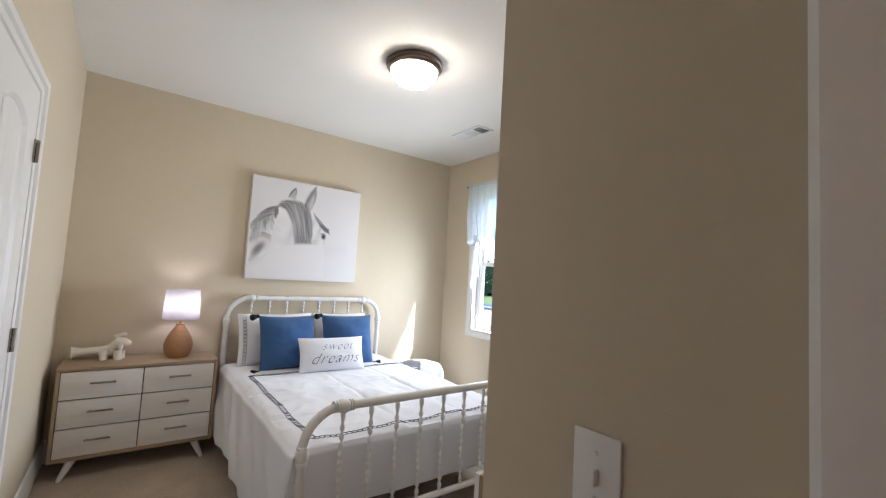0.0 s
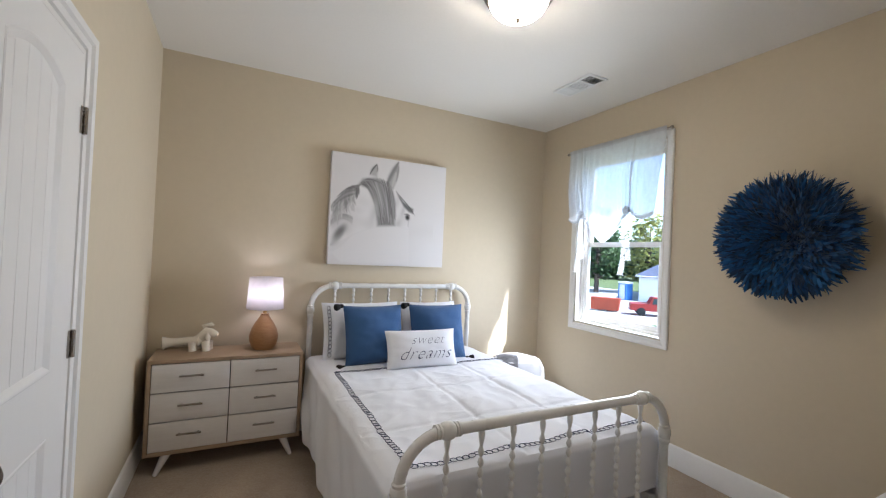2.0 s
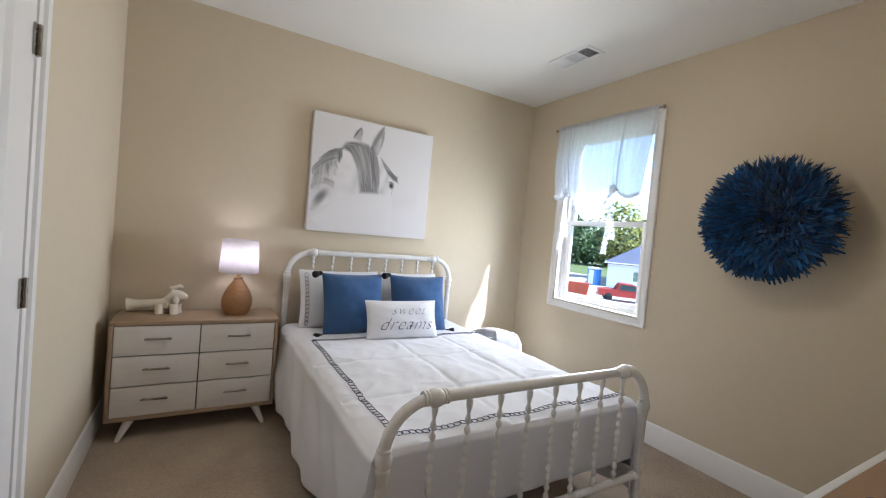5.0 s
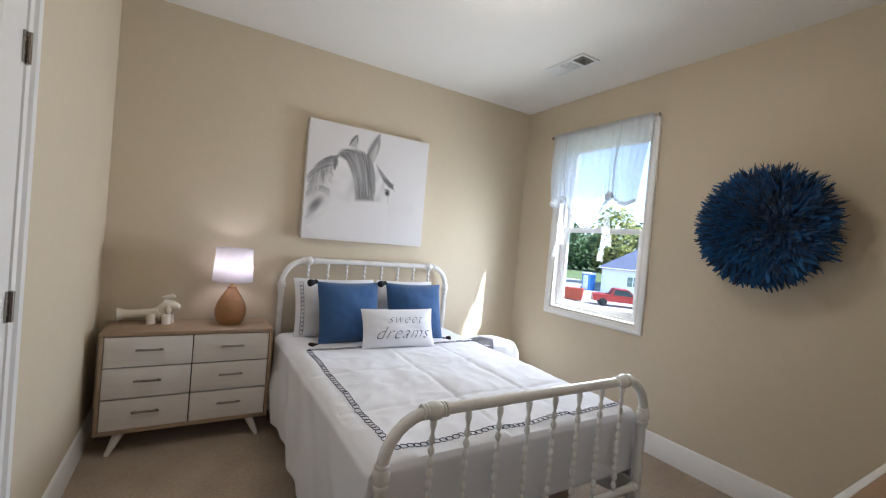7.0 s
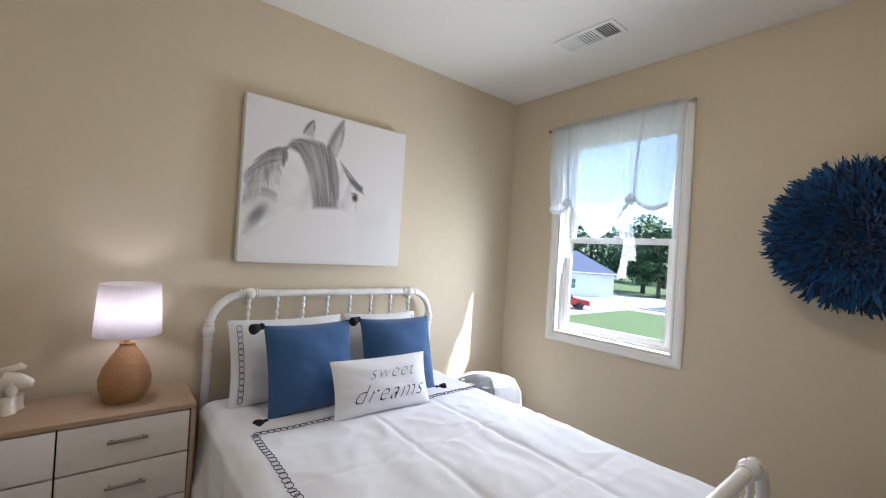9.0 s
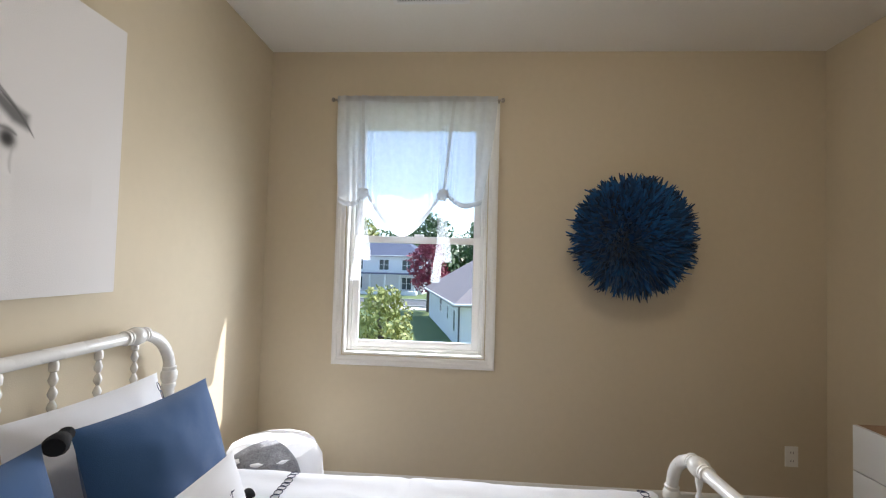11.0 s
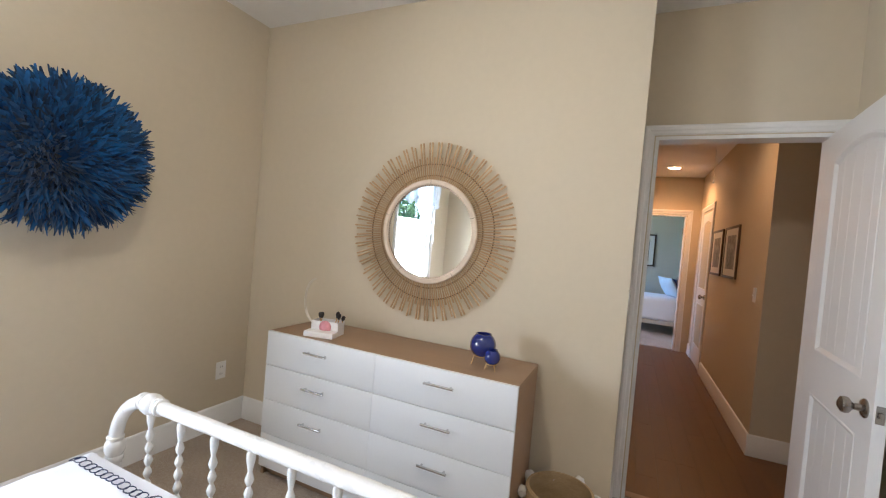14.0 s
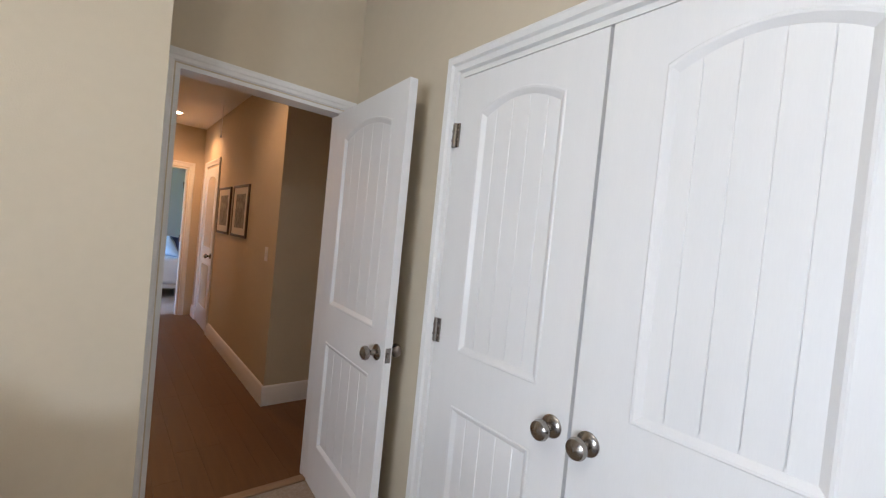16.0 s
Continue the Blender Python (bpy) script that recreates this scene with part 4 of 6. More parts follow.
ob.parent = root
tagged(ob, "overlapping deep-blue feathers", "", "", "stuff")

# ---- picture over the bed ----
PX0, PX1, PZ0, PZ1, PY = 0.960, 1.974, 1.306, 2.206, 4.125
root = thing("canvas_picture", ((PX0 + PX1) / 2, YN, PZ0), "large white canvas with a soft grey drawing", "picture")
part("canvas", boxes((PX0, PX1, PY, YN - 0.006, PZ0, PZ1), bevel=0.003), CANVAS, root)
PW, PH = PX1 - PX0, PZ1 - PZ0
NU, NV = 300, 266
GU, GV = np.meshgrid(np.linspace(0, 1, NU + 1), np.linspace(0, 1, NV + 1), indexing="ij")
ASP = PW / PH
prng = random.Random(9)


def segment_distance(a, b):
    ax, ay, bx, by = a[0] * ASP, a[1], b[0] * ASP, b[1]
    dx, dy = bx - ax, by - ay
    k = np.clip(((GU * ASP - ax) * dx + (GV - ay) * dy) / max(1e-9, dx * dx + dy * dy), 0, 1)
    return np.hypot(GU * ASP - ax - k * dx, GV - ay - k * dy), k


def wash(poly, soft):
    """1 inside an outline, 0 outside, with a soft brushed edge."""
    inside = np.zeros(GU.shape, bool)
    dist = np.full(GU.shape, 9.0)
    for a, b in zip(poly, poly[1:] + poly[:1]):
        cross = (a[1] > GV) != (b[1] > GV)
        at_u = a[0] + (GV - a[1]) * (b[0] - a[0]) / ((b[1] - a[1]) or 1e-9)
        inside ^= cross & (GU < at_u)
        dist = np.minimum(dist, segment_distance(a, b)[0])
    x = np.clip(np.where(inside, dist, -dist) / soft * 0.5 + 0.5, 0, 1)
    return x * x * (3 - 2 * x)


def brush(tone, a, b, c, w, value, strength):
    """A tapering soft stroke along a bent line through three places."""
    pts = [((1 - k) ** 2 * a[0] + 2 * k * (1 - k) * b[0] + k * k * c[0], (1 - k) ** 2 * a[1] + 2 * k * (1 - k) * b[1] + k * k * c[1]) for k in [i / 8 for i in range(9)]]
    m = np.zeros(GU.shape)
    for i, (p, q) in enumerate(zip(pts, pts[1:])):
        d, k = segment_distance(p, q)
        m = np.maximum(m, np.exp(-(d / (w * (0.35 + np.sin(np.pi * (0.08 + 0.84 * (i + k) / 8))))) ** 2))
    return tone + (value - tone) * m * strength


def spot(tone, u, v, ru, rv, turn, value, strength, power=1.0):
    du, dv = (GU - u) * ASP, GV - v
    x, y = du * math.cos(turn) + dv * math.sin(turn), -du * math.sin(turn) + dv * math.cos(turn)
    m = np.exp(-((x / ru) ** 2 + (y / rv) ** 2) ** power) * strength
    return tone + (value - tone) * m


tone = 0.70 + 0.035 * GU - 0.02 * GV
BODY = [(0.0, 0.62), (0.019, 0.55), (0.03, 0.46), (0.06, 0.38), (0.10, 0.325), (0.152, 0.287), (0.215, 0.265), (0.253, 0.208), (0.303, 0.186), (0.362, 0.184), (0.432, 0.207), (0.50, 0.26), (0.541, 0.294), (0.60, 0.39), (0.655, 0.47), (0.66, 0.53), (0.657, 0.582), (0.668, 0.641), (0.60, 0.632), (0.549, 0.626), (0.47, 0.628), (0.381, 0.643), (0.266, 0.686), (0.184, 0.729), (0.106, 0.785), (0.0, 0.85)]
body = wash(BODY, 0.012)
tone = tone + (0.755 - tone) * body
for u, v, ru, rv, val, k in ((0.16, 0.60, 0.09, 0.12, 0.60, 0.55), (0.60, 0.56, 0.06, 0.07, 0.60, 0.6), (0.34, 0.55, 0.04, 0.10, 0.62, 0.5), (0.55, 0.40, 0.03, 0.08, 0.52, 0.6), (0.07, 0.55, 0.06, 0.10, 0.45, 0.7), (0.26, 0.42, 0.10, 0.05, 0.64, 0.5), (0.22, 0.50, 0.06, 0.03, 0.60, 0.4), (0.61, 0.47, 0.02, 0.06, 0.45, 0.6), (0.57, 0.60, 0.03, 0.04, 0.45, 0.6)):
    tone = tone + (spot(tone, u, v, ru, rv, 0.2, val, k) - tone) * body
# the shoulder below runs out softly into the ground
tone = tone + (0.66 - tone) * 0.5 * np.exp(-((GV - 0.70 - 0.12 * (0.5 - GU)) / 0.07) ** 2) * (GU < 0.9) * (1 - body)
# ears
tone = tone + (0.36 - tone) * 0.75 * wash([(0.305, 0.17), (0.324, 0.111), (0.361, 0.063), (0.370, 0.114), (0.368, 0.18)], 0.018)
tone = brush(tone, (0.308, 0.16), (0.33, 0.10), (0.362, 0.066), 0.007, 0.10, 0.9)
tone = brush(tone, (0.362, 0.066), (0.372, 0.10), (0.364, 0.135), 0.005, 0.16, 0.8)
tone = tone + (0.36 - tone) * 0.9 * wash([(0.447, 0.245), (0.468, 0.166), (0.508, 0.073), (0.549, 0.012), (0.554, 0.097), (0.541, 0.192), (0.512, 0.28)], 0.014)
tone = brush(tone, (0.455, 0.24), (0.49, 0.13), (0.547, 0.02), 0.016, 0.20, 0.75)
tone = brush(tone, (0.552, 0.05), (0.553, 0.13), (0.535, 0.20), 0.006, 0.22, 0.7)
tone = brush(tone, (0.505, 0.25), (0.52, 0.19), (0.53, 0.12), 0.014, 0.58, 0.7)
# hanging mane
mane = wash([(0.218, 0.27), (0.295, 0.295), (0.366, 0.443), (0.388, 0.637), (0.47, 0.628), (0.541, 0.621), (0.533, 0.448), (0.51, 0.3), (0.449, 0.229), (0.362, 0.192), (0.304, 0.198), (0.25, 0.215)], 0.022)
tone = tone + (0.21 - tone) * 0.95 * mane
for k in range(84):
    f = (k + 0.5) / 84
    j = prng.uniform(-0.022, 0.022)
    reach = prng.uniform(0.35, 1.0)
    end = (0.392 + 0.148 * f + j, 0.30 + 0.328 * reach)
    tone = brush(tone, (0.235 + 0.245 * f, 0.262 - 0.065 * math.sin(2.6 * f) + prng.uniform(-0.01, 0.01)), (0.345 + 0.17 * f + j, 0.28 + 0.04 * f), end, prng.uniform(0.0022, 0.0085), prng.choice((0.11, 0.15, 0.20, 0.34, 0.42, 0.52)), prng.uniform(0.3, 0.7))
for k in range(16):
    tone = brush(tone, (0.225 + 0.004 * k, 0.262 - 0.004 * k), (0.29 + 0.006 * k, 0.195), (0.38 + 0.006 * k, 0.21 + 0.004 * k), prng.uniform(0.003, 0.006), prng.choice((0.14, 0.2, 0.45)), 0.5)
# crest of the back, its hair falling to the near side
for k in range(60):
    f = (k + 0.5) / 60
    u0 = 0.03 + 0.185 * f
    v0 = 0.45 - 0.175 * math.sin(math.pi / 2 * f) + prng.uniform(-0.004, 0.012)
    tone = brush(tone, (u0, v0), (u0 - 0.03 * (1 - f) + 0.01, v0 + 0.04), (u0 - 0.02 + 0.03 * f, v0 + prng.uniform(0.05, 0.13)), prng.uniform(0.004, 0.009), prng.choice((0.10, 0.16, 0.24, 0.5)), prng.uniform(0.35, 0.75))
for k in range(26):
    f = k / 25
    tone = brush(tone, (0.028, 0.455 + 0.13 * f), (0.10, 0.335 + 0.17 * f), (0.205 - 0.05 * f, 0.315 + 0.15 * f), prng.uniform(0.004, 0.009), prng.choice((0.16, 0.24, 0.36)), 0.55 * (1 - 0.6 * f))
for k in range(14):
    f = k / 13
    tone = brush(tone, (0.012, 0.615 + 0.05 * f), (0.085, 0.515 + 0.035 * f), (0.18, 0.57 + 0.07 * f), prng.uniform(0.004, 0.010), prng.choice((0.24, 0.36, 0.5)), 0.42 * (1 - 0.5 * f))
for k in range(70):
    f = prng.random()
    u0, v0 = 0.03 + 0.16 * f, 0.47 - 0.13 * f + prng.uniform(0.0, 0.12)
    tone = brush(tone, (u0, v0), (u0 - 0.012, v0 + 0.03), (u0 - 0.015 + 0.03 * f, v0 + prng.uniform(0.05, 0.10)), prng.uniform(0.003, 0.010), prng.choice((0.22, 0.34, 0.62, 0.70)), prng.uniform(0.15, 0.45))
for k in range(24):
    f = k / 23
    tone = brush(tone, (0.05 + 0.15 * f, 0.40 - 0.115 * math.sin(math.pi / 2 * f)), (0.13 + 0.07 * f, 0.30), (0.215 + 0.02 * f, 0.265 + 0.03 * (1 - f)), prng.uniform(0.003, 0.008), prng.choice((0.12, 0.2, 0.4)), 0.45)
for u, v, ru, rv, val, k in ((0.04, 0.60, 0.04, 0.11, 0.40, 0.5), (0.13, 0.68, 0.05, 0.05, 0.50, 0.45), (0.36, 0.50, 0.03, 0.13, 0.46, 0.45), (0.30, 0.62, 0.09, 0.05, 0.60, 0.5)):
    tone = tone + (spot(tone, u, v, ru, rv, 0.2, val, k) - tone) * body
tone = spot(tone, 0.082, 0.715, 0.038, 0.085, 0.62, 0.13, 0.85, 1.6)
tone = brush(tone, (0.02, 0.83), (0.05, 0.80), (0.10, 0.73), 0.020, 0.32, 0.5)
# forelock, eye and the line of the face
tone = tone + (0.10 - tone) * 0.9 * wash([(0.541, 0.294), (0.61, 0.385), (0.66, 0.425), (0.702, 0.446), (0.700, 0.492), (0.661, 0.478), (0.612, 0.43), (0.566, 0.35)], 0.014)
for k in range(10):
    tone = brush(tone, (0.545 + 0.01 * k, 0.30 + 0.012 * k), (0.62 + 0.006 * k, 0.38 + 0.006 * k), (0.69 + 0.003 * k, 0.455 + 0.006 * k), 0.003, prng.choice((0.06, 0.3)), 0.5)
tone = spot(tone, 0.652, 0.532, 0.024, 0.030, -0.3, 0.03, 0.97, 1.8)
tone = brush(tone, (0.622, 0.505), (0.65, 0.495), (0.672, 0.515), 0.006, 0.10, 0.7)
tone = brush(tone, (0.668, 0.545), (0.655, 0.60), (0.664, 0.63), 0.0035, 0.40, 0.6)
tone = tone + (0.73 - tone) * wash([(0.668, 0.646), (0.549, 0.630), (0.381, 0.650), (0.266, 0.692), (0.184, 0.735), (0.106, 0.84), (0.02, 0.90), (0.10, 0.98), (0.68, 0.98)], 0.010) * 0.8
tone = np.clip(tone, 0.02, 0.78)

PAINTED = bpy.data.materials.new("grey_wash_on_canvas")
PAINTED.use_nodes = True
pn = PAINTED.node_tree
pb = pn.nodes["Principled BSDF"]
att = pn.nodes.new("ShaderNodeAttribute")
att.attribute_name = "paint"
pn.links.new(att.outputs["Color"], pb.inputs["Base Color"])
pb.inputs["Roughness"].default_value, pb.inputs["Specular IOR Level"].default_value = 0.85, 0.2
wv, wb, wc = pn.nodes.new("ShaderNodeTexNoise"), pn.nodes.new("ShaderNodeBump"), pn.nodes.new("ShaderNodeTexCoord")
wv.inputs["Scale"].default_value = 420.0
wb.inputs["Strength"].default_value, wb.inputs["Distance"].default_value = 0.25, 0.004
pn.links.new(wc.outputs["Object"], wv.inputs["Vector"])
pn.links.new(wv.outputs["Fac"], wb.inputs["Height"])
pn.links.new(wb.outputs[0], pb.inputs["Normal"])
bm = bmesh.new()
grid(bm, NU, NV, lambda i, j: Vector((PX0 + 0.003 + (PW - 0.006) * i, PY - 0.0015, PZ1 - 0.003 - (PH - 0.006) * j)))
ob = part("painted_face", bm, PAINTED, root, "soft grey and white brush drawing", flat=True)
col = np.ones((tone.size, 4), np.float32)
col[:, 0], col[:, 1], col[:, 2] = tone.ravel(), tone.ravel() * 0.975, tone.ravel() * 0.98
ob.data.color_attributes.new("paint", "FLOAT_COLOR", "POINT").data.foreach_set("color", col.ravel())

# ---- table lamp and white ornament ----
LC = Vector((0.520, 4.0, Z1D))
root = thing("table_lamp", LC, "lit table lamp with a turned wood base and white shade", "lamp")
bm = bmesh.new()
lathe(bm, [(0, 0), (0.068, 0), (0.082, 0.02), (0.094, 0.06), (0.095, 0.095), (0.083, 0.14), (0.06, 0.185), (0.036, 0.22), (0.027, 0.238), (0.03, 0.246), (0, 0.247)], LC, 32)
part("lamp_base", bm, TURNED, root, "turned honey-coloured wooden base")
bm = bmesh.new()
lathe(bm, [(0.012, 0.246), (0.012, 0.30), (0.016, 0.302), (0.016, 0.345), (0, 0.345)], LC, 12)
part("lamp_stem", bm, BRASS, root)
SHADE = see_through("lit_linen_shade", (0.88, 0.85, 0.87), 0.02)
bm = bmesh.new()
lathe(bm, [(0.123, 0.283), (0.111, 0.503)], LC, 40)
ob = part("shade", bm, SHADE, root, "white drum shade glowing from inside")
ob.modifiers.new("thick", "SOLIDIFY").thickness = 0.002
bulb2 = new("lamp_bulb", bpy.data.lights.new("lamp_bulb", "POINT"))
bulb2.data.energy, bulb2.data.color, bulb2.data.shadow_soft_size = LAMP_W, (1.0, 0.88, 0.86), 0.03
bulb2.location = LC + Vector((0, 0, 0.39))

OC = Vector((0.06, 4.07, Z1D))
bm = bmesh.new()


def blob(points, radii, seg=14):
    tube(bm, [OC + Vector(p) for p in points], radii, seg)


blob([(-0.155, 0.03, 0.045), (-0.15, 0.03, 0.045), (-0.135, 0.03, 0.047), (-0.10, 0.028, 0.05), (-0.04, 0.02, 0.054), (0.03, 0.0, 0.058), (0.07, -0.015, 0.066), (0.085, -0.02, 0.068)], [0.032, 0.045, 0.038, 0.028, 0.028, 0.033, 0.044, 0.028])
blob([(0.06, -0.012, 0.07), (0.085, -0.022, 0.098), (0.105, -0.03, 0.118), (0.135, -0.045, 0.118), (0.16, -0.055, 0.11), (0.172, -0.06, 0.107)], [0.034, 0.034, 0.040, 0.030, 0.022, 0.012])
blob([(0.10, -0.015, 0.13), (0.085, -0.002, 0.155), (0.13, -0.02, 0.172), (0.145, -0.025, 0.166)], [0.018, 0.020, 0.015, 0.007])
blob([(0.112, -0.055, 0.125), (0.112, -0.06, 0.09), (0.115, -0.062, 0.065)], [0.014, 0.020, 0.010])
for lx, ly in ((0.02, -0.028), (0.045, 0.03), (0.10, -0.045), (0.115, 0.0)):
    blob([(lx, ly * 0.6 - 0.01, 0.055), (lx + 0.004, ly - 0.01, 0.02), (lx + 0.006, ly - 0.01, 0.0)], [0.030, 0.024, 0.027])
solid("ceramic_ornament", bm, CERAMIC, "long white ceramic ornament lying on the chest", "ornament")

# ---- on the dresser ----
VC = Vector((1.325, 1.09, H2))
root = thing("globe_vase", VC, "cobalt-blue globe vase on a thin brass stand", "vase", "blue globe vases")


def globe(root, c, r, gap):
    bm = bmesh.new()
    prof_ = [(r * math.sin(math.pi * k / 20), r - r * math.cos(math.pi * k / 20)) for k in range(0, 17)]
    top = prof_[-1]
    prof_ += [(top[0] + 0.002, top[1] + 0.004), (top[0] - 0.003, top[1] + 0.004), (top[0] - 0.004, top[1] - 0.01), (r * 0.75, r), (0, 0.01)]
    lathe(bm, prof_, c + Vector((0, 0, gap)), 28)
    part("globe", bm, COBALT, root, "glossy cobalt globe")
    bm = bmesh.new()
    rr = r * 0.62
    zz = gap + r - math.sqrt(r * r - rr * rr) - 0.002
    tube(bm, [c + Vector((rr * math.cos(a), rr * math.sin(a), zz)) for a in [2 * math.pi * k / 20 for k in range(20)]], 0.0018, 6, closed=True)
    for k in range(3):
        a = 2 * math.pi * k / 3 + 0.4
        tube(bm, [c + Vector((rr * math.cos(a), rr * math.sin(a), zz)), c + Vector((rr * 1.25 * math.cos(a), rr * 1.25 * math.sin(a), 0.0))], 0.0018, 6)
    part("stand", bm, BRASS, root, "thin brass tripod ring")


globe(root, VC, 0.062, 0.034)
VC2 = Vector((1.262, 1.135, H2))
root = thing("globe_vase", VC2, "small cobalt-blue globe vase on a thin brass stand", "vase", "blue globe vases")
globe(root, VC2, 0.038, 0.022)

JC = Vector((2.22, 1.12, H2))
root = thing("jewellery_box", JC, "white marble box with a pink agate drawer pulled out", "box")
jm = Matrix.Translation(JC) @ Matrix.Rotation(radians(12), 4, "Z")
bm = bmesh.new()
box(bm, -0.08, 0.08, -0.035, 0.045, 0.0, 0.006, m=jm)
box(bm, -0.08, 0.08, -0.035, -0.027, 0.006, 0.075, bevel=0.002, m=jm)
box(bm, -0.08, -0.072, -0.027, 0.045, 0.006, 0.075, bevel=0.002, m=jm)
box(bm, 0.072, 0.08, -0.027, 0.045, 0.006, 0.075, bevel=0.002, m=jm)
box(bm, -0.072, 0.072, 0.037, 0.045, 0.006, 0.075, bevel=0.002, m=jm)
part("box_body", bm, MARBLE, root)
bm = bmesh.new()
box(bm, -0.085, 0.085, 0.046, 0.115, 0.0, 0.03, bevel=0.006, m=jm)
part("tray", bm, MARBLE, root, "white marble tray in front")
bm = bmesh.new()
lathe(bm, [(0, 0.0), (0.036, 0.001), (0.03, 0.010), (0.014, 0.017), (0, 0.018)], jm @ Vector((-0.005, 0.046, 0.045)), 18, jm.to_3x3() @ Vector((0, 1, 0)))
part("agate_handle", bm, PINK, root, "pink agate slice")
for k, (px, py, ht, dx, dy) in enumerate(((-0.05, 0.0, 0.06, -0.018, 0.01), (-0.035, 0.01, 0.07, -0.02, -0.01), (-0.06, -0.01, 0.05, -0.03, 0.012), (0.05, 0.0, 0.055, 0.004, 0.0), (0.04, 0.01, 0.06, -0.006, 0.004))):
    a = jm @ Vector((px, py, 0.008))
    b = jm @ Vector((px + dx, py + dy, 0.06 + ht))
    br = thing("makeup_brush", a, "make-up brush with dark bristles standing in the box", "brush", "make-up brushes")
    bm = bmesh.new()
    tube(bm, [a, a.lerp(b, 0.7)], 0.003, 8)
    part("brush_handle", bm, BRASS, br)
    bm = bmesh.new()
    tube(bm, [a.lerp(b, 0.7), a.lerp(b, 0.82), a.lerp(b, 0.95), b], [0.004, 0.010, 0.010, 0.003], 9)
    part("bristles", bm, BRISTLE, br)
SC = Vector((2.33, 1.02, H2))
root = thing("crescent_stand", SC, "thin wire crescent on a small foot", "ornament")
WIRE = material("pale_silver_wire", (0.72, 0.68, 0.62), 0.3, metal=0.8, bump=0)
bm = bmesh.new()
lathe(bm, [(0, 0), (0.035, 0), (0.035, 0.006), (0, 0.008)], SC, 20)
part("foot", bm, WIRE, root)
bm = bmesh.new()
arc1 = [SC + Vector((0.05 - 0.105 * math.cos(a), 0, 0.15 + 0.14 * math.sin(a))) for a in [math.radians(-70 + 145 * k / 24) + math.pi for k in range(25)]]
arc2 = [SC + Vector((0.075 - 0.09 * math.cos(a), 0, 0.15 + 0.135 * math.sin(a))) for a in [math.radians(-76 + 152 * k / 24) + math.pi for k in range(25)]]
tube(bm, arc1, 0.0022, 6)
tube(bm, arc2, 0.0022, 6)
tube(bm, [SC + Vector((0.0, 0, 0.006)), min(arc1, key=lambda p: p.z)], 0.0022, 6)
part("crescent", bm, WIRE, root)

# ---- basket with pompons ----
KC = Vector((0.925, 1.02, 0))
root = thing("woven_basket", KC, "round seagrass basket with cream wool pompons", "basket")
bm = bmesh.new()
lathe(bm, [(0, 0.0), (0.135, 0.0), (0.155, 0.06), (0.16, 0.16), (0.15, 0.27), (0.145, 0.30), (0.137, 0.30), (0.142, 0.26), (0.15, 0.16), (0.145, 0.06), (0.128, 0.012), (0, 0.012)], KC, 36)
part("basket_body", bm, SEAGRASS, root)
for k in range(19):
    z = 0.012 + 0.0155 * k
    rr = 0.155 if z < 0.1 else 0.161
    rr = 0.137 + 0.024 * math.sin(min(1, z / 0.16) * math.pi / 2) if z < 0.16 else 0.161 - 0.016 * ((z - 0.16) / 0.14)
    bm = bmesh.new()
    tube(bm, [KC + Vector((rr * math.cos(a), rr * math.sin(a), z)) for a in [2 * math.pi * q / 36 for q in range(36)]], 0.0072, 6, closed=True)
    part("coil", bm, SEAGRASS, root)
for k in range(8):
    a = 2 * math.pi * k / 8 + 0.35
    bm = bmesh.new()
    bmesh.ops.create_icosphere(bm, subdivisions=3, radius=0.026, matrix=Matrix.Translation(KC + Vector((0.168 * math.cos(a), 0.168 * math.sin(a), 0.268 + 0.012 * math.sin(3 * k)))))
    for v in bm.verts:
        v.co += 0.006 * Vector((noise.noise(v.co * 90), noise.noise(v.co * 91 + Vector((5, 0, 0))), noise.noise(v.co * 92)))
    part("pompom", bm, POMPOM, root, "cream wool pompon")

# ---- ceiling light and vent ----
CL = Vector((1.50, 2.465, ZC))
root = thing("ceiling_light", CL, "lit flush ceiling light with a glass bowl and nickel ring", "ceiling light")
bm = bmesh.new()
lathe(bm, [(0, 0), (0.165, 0), (0.178, -0.012), (0.178, -0.026), (0.168, -0.032), (0.170, -0.042), (0.160, -0.056), (0.150, -0.058), (0.148, -0.045), (0, -0.03)], CL, 48)
part("ring", bm, AGED, root, "stepped brushed nickel ring")
bm = bmesh.new()
lathe(bm, [(0.146, -0.052), (0.143, -0.072), (0.130, -0.098), (0.105, -0.122), (0.068, -0.138), (0.03, -0.145), (0, -0.146)], CL, 40)
ob = part("bowl", bm, ROOM_BOWL, root, "glowing alabaster glass bowl")
bm = bmesh.new()
lathe(bm, [(0.0, -0.140), (0.012, -0.145), (0.012, -0.150), (0.007, -0.154), (0.010, -0.160), (0.006, -0.167), (0, -0.169)], CL, 16)
part("finial", bm, AGED, root)

